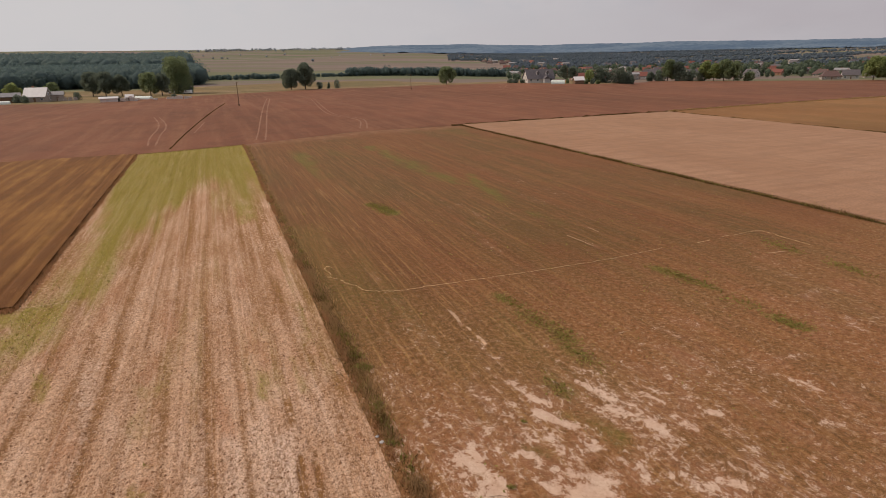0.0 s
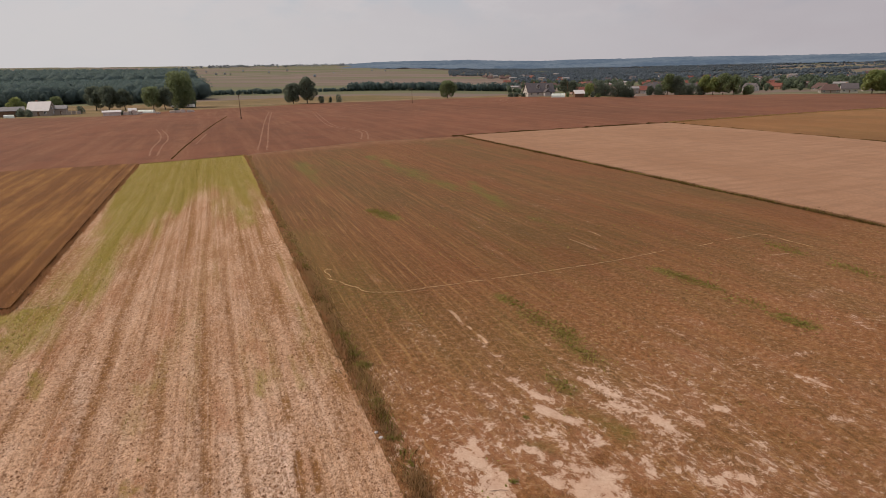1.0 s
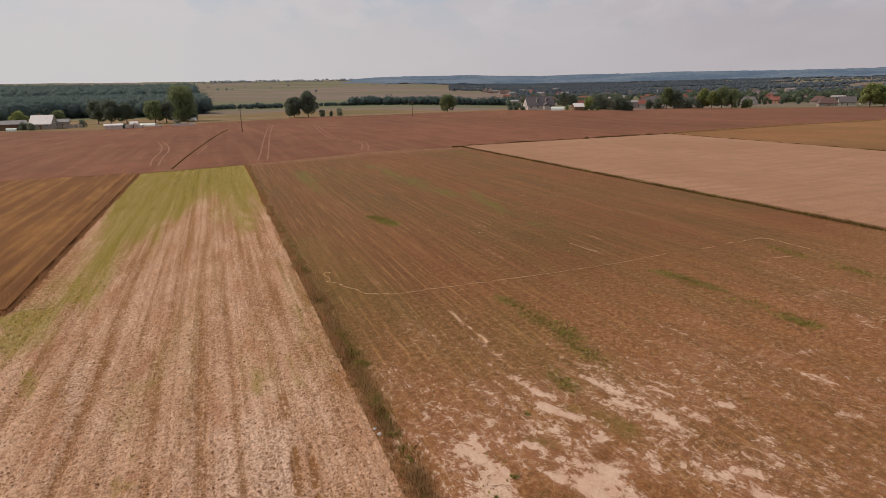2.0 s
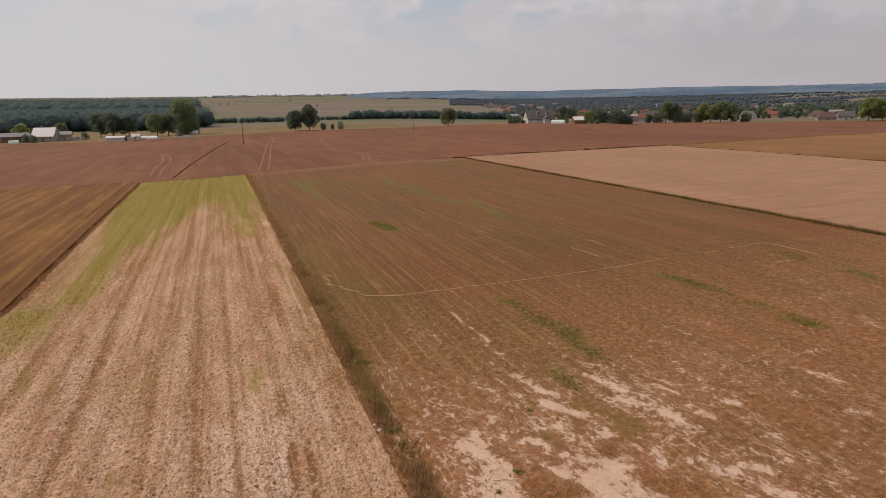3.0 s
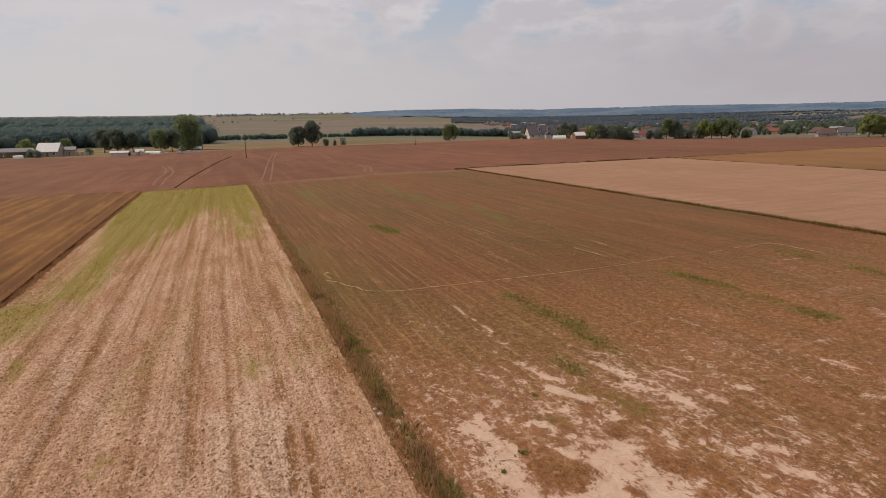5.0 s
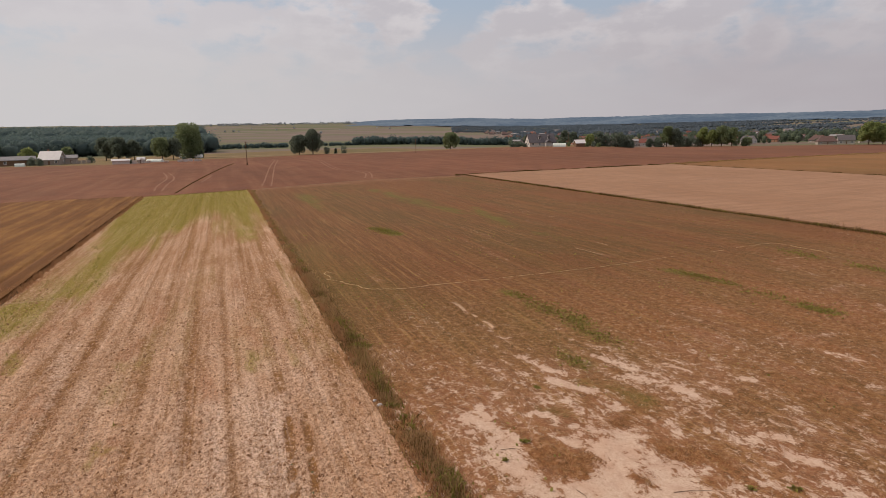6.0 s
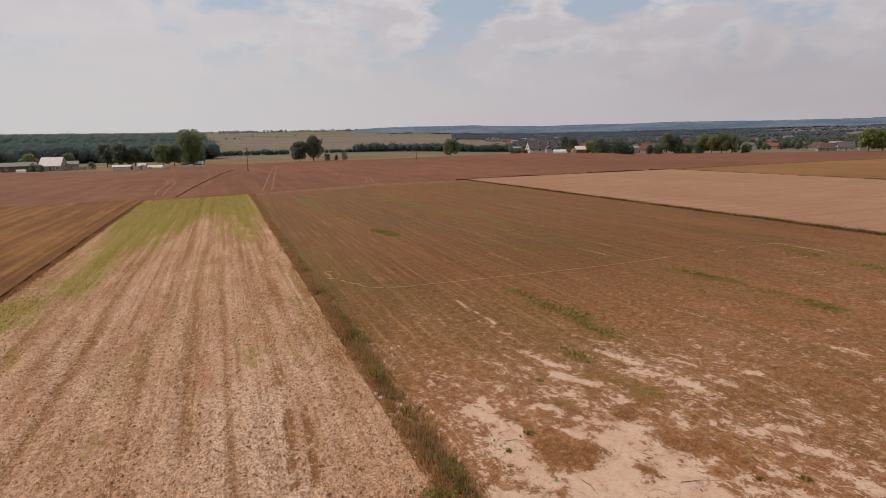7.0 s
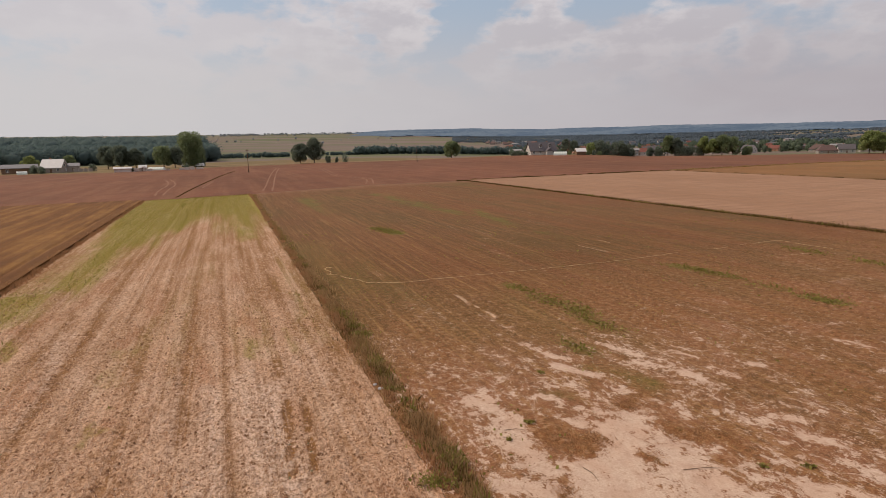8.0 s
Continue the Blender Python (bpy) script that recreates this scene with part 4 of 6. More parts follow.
def blade_run(name, pts, width, n, h0, h1, mat, seed, label, w=0.05, lift=0.0, lean=0.4, power=1.0, clumpy=0.0):
    """Grass along a run of field places (u, v), thickest along its middle; nearest parts get their share by length."""
    rng = np.random.default_rng(seed)
    seg = np.array(pts, float)
    length = np.hypot(*np.diff(seg, axis=0).T)
    at = rng.random(n) ** power * length.sum()
    cum = np.concatenate([[0], np.cumsum(length)])
    i = np.clip(np.searchsorted(cum, at) - 1, 0, len(length) - 1)
    k = ((at - cum[i]) / length[i])[:, None]
    p = seg[i] * (1 - k) + seg[i + 1] * k
    d = (seg[i + 1] - seg[i]) / length[i][:, None]
    off = rng.normal(0, 0.42, n) * width / 2 * (0.55 + 0.9 * vnoise(at * 0.35, 0 * at, seed))
    off = off + 0.35 * clumpy * width * (fbm(at * 0.4, 0 * at, seed + 5, 3) - 0.5)
    p = p + np.stack([d[:, 1], -d[:, 0]], 1) * off[:, None]
    x, y = to_xy(p[:, 0], p[:, 1])
    tall = (0.45 + 1.1 * vnoise(at * 0.6, off, seed + 3)) * (1 - clumpy) + (0.30 + 1.4 * smooth(0.2, 0.8, vnoise(at * 0.9, off * 1.2, seed + 3))) * clumpy
    h = rng.uniform(h0, h1, n) * tall
    v, f = blades(rng, np.column_stack([x, y, height(x, y) + lift]), h, np.full(n, w) * rng.uniform(0.6, 1.5, n), lean)
    return tagged(new(name, mesh_of(name, v, f, mat)), label, "grass", kind="stuff")


blade_run("border_grass", [(5.25, -12), (5.2, 60), (5.2, 118.8)], 1.0, 17000, 0.05, 0.22, M_BORDER, 11, "dry mixed grass on the border between two fields", 0.055, 0.0, 0.5, 1.6, 1.0)
blade_run("border_dead_grass", [(4.95, 6), (4.95, 60), (4.8, 118.4)], 0.6, 8000, 0.06, 0.27, M_RUST, 12, "rust-brown dead grass along the field border", 0.05, 0.0, 0.5, 1.6, 1.0)
blade_run("border_weeds", [(5.4, 6), (5.4, 40), (5.2, 70)], 0.8, 1600, 0.06, 0.22, M_WEED, 13, "green weeds among the border grass", 0.07, 0.0, 0.6, 1.8, 1.0)
blade_run("near_border_grass", [(5.3, 6), (5.3, 24), (5.2, 45)], 1.35, 17000, 0.04, 0.24, M_SEDGE, 25, "olive-brown grass tufts on the near field border", 0.030, 0.0, 0.55, clumpy=1.0)
blade_run("near_border_tufts", [(5.35, 6), (5.25, 45)], 1.25, 4500, 0.05, 0.20, M_TUFT, 26, "dark olive tufts on the near field border", 0.035, 0.0, 0.6, clumpy=1.0)
blade_run("crop_edge_stalks", [(STRIP_L - 0.3, 41.4), (STRIP_L - 0.3, 114.2)], 1.0, 14000, 0.10, 0.32, M_RUST, 14, "brown crop stalks at the field's edge", 0.06, 0.0, 0.3)
blade_run("crop_end_stalks", [(STRIP_L - 0.2, 41.4), (-34, 41.4)], 0.9, 7000, 0.10, 0.32, M_RUST, 15, "brown crop stalks at the field's end", 0.06, 0.0, 0.3)
blade_run("grain_edge_grass", [(BROWN_R, -20), (BROWN_R, 131)], 0.8, 9000, 0.06, 0.30, M_TUFT, 16, "dark dry grass along the pale grain field", 0.09, 0.0, 0.4)
blade_run("grain_edge_weeds", [(BROWN_R + 0.1, -20), (BROWN_R + 0.1, 110)], 0.8, 3000, 0.08, 0.36, M_WEED, 17, "green weeds along the pale grain field", 0.10, 0.0, 0.4)
blade_run("grain_end_grass", [(54, 130.5), (GRAIN_R, 132.6)], 0.9, 9000, 0.16, 0.50, M_TUFT, 18, "dark grass balk behind the grain field", 0.14, 0.0, 0.3)
blade_run("golden_edge_grass", [(GRAIN_R + 0.3, -20), (GRAIN_R + 0.3, 132)], 0.9, 12000, 0.10, 0.40, M_TUFT, 19, "dark grass balk between grain and golden field", 0.14, 0.0, 0.3)
blade_run("strip_end_grass", [(STRIP_L, 114.5), (STRIP_R, 118.6)], 0.5, 700, 0.06, 0.16, M_BORDER, 20, "low grass where the stubble strip ends", 0.08)
blade_run("field_balk_grass", [(-8.4, 119), (-6.6, 144), (-4.0, 174), (-0.1, 214), (5, 262)], 0.34, 2400, 0.05, 0.20, M_TUFT, 22, "dark brown grassy balk across the tilled field", 0.16, 0.05, 0.3)
blade_run("golden_far_grass", [(GRAIN_R, 133.2), (210, 140.6), (420, 158.5)], 1.2, 12000, 0.2, 0.5, M_BORDER, 24, "grass line behind the golden field", 0.18, 0.05, 0.3)


def litter():
    """Straw, clods and dry stems strewn over the two near fields."""
    rng = np.random.default_rng(5)
    n = 120000
    v = 9 + 46 * rng.random(n) ** 1.6
    u = rng.uniform(STRIP_L + 0.2, STRIP_R - 0.3, n)
    a = stubble_attrs(u, v)
    keep = rng.random(n) < (0.25 + 0.55 * (1 - np.clip(a["row"] + 0.8 * a["brown"] + 0.7 * a["green"], 0, 1))) * (1 - smooth(26, 56, v)) * (0.45 + 0.55 * smooth(0.25, 0.6, vnoise(u * 0.9, v * 0.5, 88)))
    u, v = u[keep], v[keep]
    x, y = to_xy(u, v)
    z = 0.02 + stubble_relief(u, v)
    m = len(u)
    # lying straw: narrow quads close to the ground, a little tilted
    ang = rng.normal(radians(90 + FIELD_TURN), 0.9, m)
    ln, wd = rng.uniform(0.012, 0.045, m), rng.uniform(0.004, 0.010, m)
    d = np.stack([np.cos(ang) * ln, np.sin(ang) * ln, rng.normal(0, 0.025, m)], 1)
    e = np.stack([-np.sin(ang) * wd, np.cos(ang) * wd, rng.normal(0, 0.008, m)], 1)
    p = np.column_stack([x, y, z + rng.uniform(0.015, 0.06, m)])
    verts = np.stack([p - d - e, p + d - e, p + d + e, p - d + e], 1).reshape(-1, 3)
    tagged(new("straw_litter", mesh_of("straw_litter", verts, np.arange(4 * m).reshape(-1, 4), M_STRAW)), "pale chopped straw lying on the stubble field", "straw", kind="stuff")
    # clods: squat five-sided lumps
    n = 24000
    v = 9 + 46 * rng.random(n) ** 1.7
    u = rng.uniform(STRIP_L + 0.2, STRIP_R - 0.3, n)
    a = stubble_attrs(u, v)
    keep = rng.random(n) < (0.35 + 0.6 * np.clip(a["row"], 0, 1.2)) * (1 - smooth(25, 54, v))
    u, v = u[keep], v[keep]
    x, y = to_xy(u, v)
    z = stubble_relief(u, v)
    verts, faces = [], []
    k = np.arange(5) * math.tau / 5
    r = rng.uniform(0.02, 0.075, (len(u), 1)) ** 1.0 * rng.uniform(0.7, 1.3, (len(u), 5))
    turn = rng.uniform(0, 6.28, (len(u), 1))
    ringv = np.stack([x[:, None] + r * np.cos(k + turn), y[:, None] + r * np.sin(k + turn), np.repeat(z[:, None] - 0.01, 5, 1)], -1)
    top = np.stack([x, y, z + r.mean(1) * 0.9 + 0.01], -1)[:, None, :]
    verts = np.concatenate([ringv, top], 1).reshape(-1, 3)
    base = (np.arange(len(u)) * 6)[:, None]
    faces = np.concatenate([np.concatenate([base + i, base + (i + 1) % 5, base + 5], 1) for i in range(5)], 0)
    tagged(new("soil_clods", mesh_of("soil_clods", verts, faces, M_CLOD)), "small brown soil clods among the stubble", "clods", kind="stuff")
    # dry stems on the brown field
    n = 130000
    v = 4 + 58 * rng.random(n) ** 1.35
    u = rng.uniform(STRIP_R + 0.6, 52, n)
    a = brown_attrs(u, v)
    keep = rng.random(n) < np.clip(0.75 - a["bare"], 0.02, 1) * (1 - smooth(30, 61, v))
    u, v = u[keep], v[keep]
    x, y = to_xy(u, v)
    z = brown_relief(u, v)
    h = rng.uniform(0.03, 0.12, len(u))
    vv, ff = blades(rng, np.column_stack([x, y, z]), h, rng.uniform(0.012, 0.035, len(u)), 1.3)
    tagged(new("dry_stems", mesh_of("dry_stems", vv, ff, M_DRY)), "short dry brown stems covering the weedy field", "dry plants", kind="stuff")
    # green leaves where the weeds grow
    spots = []
    for u0, v0, u1, v1, wide, kk in GREEN_RUNS[:11]:
        c = int(190 * kk * wide * (1 + math.hypot(u1 - u0, v1 - v0)))
        s1 = rng.random(c)
        spots.append(np.column_stack([u0 + (u1 - u0) * s1 + rng.normal(0, wide * 0.6, c), v0 + (v1 - v0) * s1 + rng.normal(0, wide * 0.8, c)]))
    c = 5000
    vv2 = 8 + 55 * rng.random(c) ** 1.3
    uu2 = rng.uniform(STRIP_R + 1, 54, c)
    ok = vnoise(uu2 * 0.5, vv2 * 0.3, 77) > 0.66
    spots.append(np.column_stack([uu2[ok], vv2[ok]]))
    s = np.concatenate(spots)
    x, y = to_xy(s[:, 0], s[:, 1])
    p = np.column_stack([x, y, rng.uniform(0.02, 0.13, len(s))])
    vv, ff = leaves(rng, p, rng.uniform(0.03, 0.085, len(s)))
    tagged(new("field_weeds", mesh_of("field_weeds", vv, ff, M_WEED)), "patches of low green weeds in the brown field", "weeds", kind="stuff")
    # low dark tufts scattered over the whole brown field
    n = 60000
    v = 6 + 112 * rng.random(n) ** 0.9
    u = rng.uniform(STRIP_R + 0.8, BROWN_R - 0.6, n)
    a = brown_attrs(u, v)
    keep = (rng.random(n) < np.clip(0.9 - 1.2 * a["bare"], 0.03, 1) * (1 - smooth(24, 64, v)) * smooth(0.42, 0.62, fbm(u * 0.5, v * 0.3, 171, 3))) & (v < far_brown(u) - 1)
    u, v = u[keep], v[keep]
    x, y = to_xy(u, v)
    vv, ff = blades(rng, np.column_stack([x, y, brown_relief(u, v)]), rng.uniform(0.02, 0.09, len(u)), rng.uniform(0.04, 0.10, len(u)), 1.2)
    tagged(new("dark_tufts", mesh_of("dark_tufts", vv, ff, M_TUFT)), "low dark olive tufts scattered over the brown field", "dry plants", kind="stuff")
    # regrowth shoots on the stubble
    n = 60000
    v = 20 + 98 * rng.random(n)
    u = rng.uniform(STRIP_L + 0.1, STRIP_R - 0.6, n)
    g = stubble_attrs(u, v)["green"]
    keep = (rng.random(n) < np.clip(g - 0.25, 0, 1)) & (v < far_strip(u))
    u, v = u[keep], v[keep]
    x, y = to_xy(u, v)
    vv, ff = blades(rng, np.column_stack([x, y, np.zeros(len(u))]), rng.uniform(0.06, 0.16, len(u)), rng.uniform(0.02, 0.05, len(u)), 0.5)
    tagged(new("regrowth", mesh_of("regrowth", vv, ff, M_YOUNG)), "yellow-green regrowth shoots in the stubble", "shoots", kind="stuff")
    # heaps of dead grass on the sand
    for u0, v0, u1, v1, wide, kk in HEAPS:
        n = int(1100 * wide * (0.5 + math.hypot(u1 - u0, v1 - v0)))
        s1 = rng.random(n)
        x, y = to_xy(u0 + (u1 - u0) * s1 + rng.normal(0, wide * 1.1, n), v0 + (v1 - v0) * s1 + rng.normal(0, wide * 0.95, n))
        vv, ff = blades(rng, np.column_stack([x, y, np.zeros(n)]), rng.uniform(0.03, 0.11, n), rng.uniform(0.012, 0.03, n), 1.6)
        tagged(new("dead_grass", mesh_of("dead_grass", vv, ff, M_RUST)), "flat rust-brown tuft of dead grass on bare sand", "dead grass", "dead grass tufts")


litter()


def weed_plant(x, y, size, n, mat, seed, label):
    rng = np.random.default_rng(seed)
    top = new("weed_plant")
    top.location = (x, y, float(height(x, y)))
    bm = bmesh.new()
    for k in range(7):
        a = rng.uniform(0, math.tau)
        tube(bm, (0, 0, 0), (math.cos(a) * size * 0.5, math.sin(a) * size * 0.5, size * rng.uniform(0.5, 0.95)), 0.012, 0.004, 5)
    part("stem", bm, M_BORDER, top)
    q = rng.normal(0, 0.42, (n, 3)) * (size * rng.uniform(0.8, 1.6), size, size * 0.4)
    q[:, 2] = np.abs(q[:, 2]) + 0.05
    v, f = leaves(rng, q, rng.uniform(0.02, 0.06, n))
    part("leaves", mesh_of("leaves", v, f, mat), None, top)
    return tagged(top, label, "weed", "green weeds" if mat is M_WEED else "dry weeds")


for k, (x, y, s, n) in enumerate(((-0.55, 14.7, 0.46, 420), (-0.95, 13.6, 0.42, 320), (-1.35, 15.4, 0.34, 180), (-5.15, 25.3, 0.5, 330), (-5.7, 26.5, 0.4, 200), (1.8, 16.9, 0.13, 60), (1.1, 15.8, 0.11, 45),
                                   (-2.9, 19.3, 0.3, 110), (-7.0, 29.0, 0.4, 160), (-3.9, 22.0, 0.34, 130), (7.8, 14.5, 0.13, 50), (9.0, 14.5, 0.14, 60), (2.6, 20.9, 0.15, 60))):
    weed_plant(x, y, s, n, M_WEED, 100 + k, "leafy green weed clump at the sandy field border" if s > 0.25 else "small green weed on bare sandy soil")


def tube_run(bm, pts, r, n=6):
    for a, b in zip(pts[:-1], pts[1:]):
        tube(bm, a, b, r, r, n)


# the pale hose that lies across the brown field, and loose dry stalks
HOSE = (((-10.2, 40.3), (-10.7, 40.5), (-10.7, 39.9), (-10.2, 39.2), (-9.9, 38.4), (-10.1, 38.2), (-9.3, 38.0)), ((-9.1, 37.8), (-8.5, 37.1), (-7.7, 36.6), (-7.2, 36.0), (-6.7, 35.7), (-5.6, 35.6), (-4.6, 35.7), (-3.2, 36.2), (-2.6, 36.5), (1.0, 37.9), (3.1, 38.7), (7.6, 40.6), (11.1, 42.1), (13.4, 43.4), (16.2, 44.9)),
        ((19.5, 46.3), (20.9, 47.1)), ((22.3, 48.0), (24.5, 49.1), (26.3, 49.8), (27.3, 48.1), (28.4, 45.8)))
for pts in HOSE:
    rng = random.Random(len(pts))
    bm = bmesh.new()
    run = curve_pts(pts, 7)
    tube_run(bm, [(x + rng.uniform(-0.04, 0.04), y + rng.uniform(-0.08, 0.08), 0.035) for x, y in run], 0.014)
    me = bpy.data.meshes.new("pale_hose")
    bm.to_mesh(me)
    bm.free()
    me.materials.append(M_ROPE)
    tagged(new("pale_hose", me), "thin pale hose lying across the brown field", "hose", "hose lengths")
for (x0, y0), (x1, y1), wd in (((9.0, 48.5), (10.7, 45.4), 0.10), ((-0.95, 32.4), (-0.3, 30.7), 0.24), ((11.2, 51.2), (12.0, 49.5), 0.09), ((24.0, 43.5), (25.6, 44.0), 0.12), ((0.7, 29.0), (1.2, 27.9), 0.26), ((0.1, 30.1), (0.35, 29.6), 0.2), ((-29.3, 32.4), (-26.4, 33.7), 0.10)):
    tagged(new("bare_streak", ribbon("bare_streak", curve_pts([(x0, y0), ((x0 + x1) / 2 + 0.05, (y0 + y1) / 2), (x1, y1)]), wd * 0.8, M_SAND, 0.055, 0.4, 3)), "narrow pale bare streak in the brown field", "bare soil", kind="structure")
for (x, y, ln, a) in ((1.3, 16.4, 0.6, 0.05), (6.2, 14.35, 1.1, 0.08), (3.15, 14.05, 0.7, -1.16)):
    bm = bmesh.new()
    c, s = math.cos(a) * ln / 2, math.sin(a) * ln / 2
    tube(bm, (x - c, y - s, 0.03), (x + 0.05, y + 0.04, 0.05), 0.010, 0.009, 6)
    tube(bm, (x + 0.05, y + 0.04, 0.05), (x + c, y + s, 0.035), 0.009, 0.004, 6)
    me = bpy.data.meshes.new("dry_stick")
    bm.to_mesh(me)
    bm.free()
    me.materials.append(M_OLD_WOOD)
    tagged(new("dry_stick", me), "dry brown stick lying on bare sand", "stick", "dry sticks")


def field_stone(x, y, size, seed):
    """A rounded, slightly chipped stone."""
    rng = np.random.default_rng(seed)
    bm = bmesh.new()
    bmesh.ops.create_icosphere(bm, subdivisions=2, radius=size)
    for p in bm.verts:
        p.co = p.co * (1 + rng.uniform(-0.10, 0.10))
        p.co.z *= 0.62
    me = bpy.data.meshes.new("field_stone")
    bm.to_mesh(me)
    bm.free()
    me.materials.append(M_GREYWALL)
    ob = new("field_stone", me)
    ob.location = (x, y, float(height(x, y)) + size * 0.35)
    return tagged(ob, "pale rounded stone lying in the border grass", "stone", "field stones")


for k, (x, y, size) in enumerate(((-3.32, 19.35, 0.11), (-3.58, 19.75, 0.08), (-1.15, 15.6, 0.07))):
    field_stone(x, y, size, 200 + k)
for k, (v0, s, n) in enumerate(((71.2, 1.0, 200), (73.0, 0.8, 160), (35.6, 1.1, 240), (36.9, 0.9, 180), (38.3, 1.2, 260), (43.0, 0.8, 150), (52.0, 0.7, 130), (84.6, 0.9, 160))):
    x, y = to_xy(BROWN_R - 0.2, v0)
    weed_plant(x, y, s, n, M_TUFT, 140 + k, "tall dry weed on the grain field's border")


# ---- trees and woods ----
def crown_points(rng, n, lobes):
    """Places near the skins of several lobes (x, y, z, rx, rz), hollow inside, with gaps."""
    lobes = np.array(lobes, float)
    size = lobes[:, 3] ** 2 * lobes[:, 4]
    pick = rng.choice(len(lobes), n, p=size / size.sum())
    d = rng.normal(size=(n, 3))
    d /= np.linalg.norm(d, axis=1, keepdims=True)
    rad = rng.uniform(0.45, 1.06, n) ** 0.5
    l = lobes[pick]
    return l[:, :3] + d * rad[:, None] * np.column_stack([l[:, 3], l[:, 3], l[:, 4]])


def make_tree(seed, h, spread, bottom, n, leaf, mat, label, name="tree", category="tree", lobes=9, trunk=None, top_heavy=0.0, fan=False):
    """A tapered trunk with limbs, and a crown of many leaf clumps round them."""
    rng = np.random.default_rng(seed)
    top = new(name)
    tr = trunk or h * 0.022
    bm = bmesh.new()
    bend = rng.normal(0, 0.012 * h, 2)
    fork = (bend[0], bend[1], bottom + (h - bottom) * 0.25)
    tube(bm, (0, 0, -0.2), (bend[0] * 0.5, bend[1] * 0.5, bottom * 0.6), tr * 1.35, tr, 8)
    tube(bm, (bend[0] * 0.5, bend[1] * 0.5, bottom * 0.6), fork, tr, tr * 0.75, 8)
    tube(bm, fork, (bend[0], bend[1], h * 0.86), tr * 0.7, tr * 0.15, 6)
    blobs = [(bend[0], bend[1], bottom + (h - bottom) * 0.58, spread * 0.55, (h - bottom) * 0.42)]
    for k in range(lobes):
        a = k * 2.4 + rng.uniform(-0.5, 0.5)
        f = (k + 0.5) / lobes
        z = bottom + (h - bottom) * (0.16 + 0.74 * f)
        wide = math.sin(math.pi * min(1, 0.22 + 0.70 * f * (1 - 0.45 * top_heavy))) * spread * rng.uniform(0.5, 0.72)
        r = spread * rng.uniform(0.30, 0.48)
        if fan:
            wide, r = spread * (0.76 if f < 0.8 else 0.5) * rng.uniform(0.6, 1.0), spread * rng.uniform(0.26, 0.40)
            z = bottom + (h - bottom) * (0.12 + 0.74 * f)
        blobs.append((bend[0] + math.cos(a) * wide, bend[1] + math.sin(a) * wide, z, r, min(r * rng.uniform(0.75, 1.1) * (1.9 if fan else 1.0), (h - z) + 0.2)))
        tube(bm, (bend[0], bend[1], bottom + (z - bottom) * 0.45), (bend[0] + math.cos(a) * wide, bend[1] + math.sin(a) * wide, z), tr * 0.35, tr * 0.08, 5)
    part("trunk", bm, M_BARK, top)
    v, f = leaves(rng, crown_points(rng, n, blobs), np.full(n, leaf))
    part("crown", mesh_of("crown", v, f, mat), None, top)
    return tagged(top, label, category)


def stand(ob, x, y, turn=0.0, sink=0.0, scale=1.0):
    ob.matrix_basis = pose(x, y, float(height(x, y)) - sink, 0, 0, turn) @ Matrix.Scale(scale, 4)
    return ob


# trees round the left farm
t1 = stand(make_tree(1, 14.0, 6.6, 1.0, 5200, 0.42, M_LEAF_DARK, "dark broadleaf tree in a row by the farm"), -221.5, 337)
t1["group"] = "farm tree row"
for x, y, a, k in ((-211, 333, 130, 1.0), (-204.5, 338, 250, 0.88)):
    c = copy_thing(t1, pose(x, y, float(height(x, y)), 0, 0, a))
    c.scale = (k, k, k)
stand(make_tree(4, 13.0, 6.4, 1.4, 4200, 0.42, M_LEAF_MID, "round green tree beside the farm road"), -182, 329)
stand(make_tree(5, 12.5, 6.0, 0.8, 4200, 0.42, M_LEAF_DARK, "dark round tree beside the farm road"), -178.5, 335, 40)
stand(make_tree(6, 22.0, 9.4, 0.6, 12000, 0.42, M_LEAF_MID, "tall broad poplar with a fan of olive-green boughs", lobes=24, fan=True), -179, 356)
stand(make_tree(7, 9.0, 4.6, 1.2, 1700, 0.45, M_LEAF_LIGHT, "yellowish round tree behind the white-roofed house"), -245, 305)
stand(make_tree(8, 9.0, 4.8, 1.0, 1700, 0.45, M_LEAF_MID, "green round tree beside the white-roofed house"), -230, 316)
stand(make_tree(9, 7.0, 4.5, 0.8, 1500, 0.45, M_LEAF_DARK, "dark bushy tree behind the low shed"), -229, 300)
# the pair and the lone tree
stand(make_tree(11, 17.2, 7.4, 1.3, 7000, 0.42, M_LEAF_DARK, "large dark round tree standing in a pair", lobes=12), -109.5, 391)
stand(make_tree(12, 13.4, 6.6, 0.6, 5600, 0.42, M_LEAF_DARK, "smaller dark tree with a low crown in a pair", lobes=11), -118, 388, 70)
stand(make_tree(13, 12.0, 6.6, 1.2, 5200, 0.42, M_LEAF_MID, "lone round green tree at the field's edge", lobes=11), -15.5, 412)


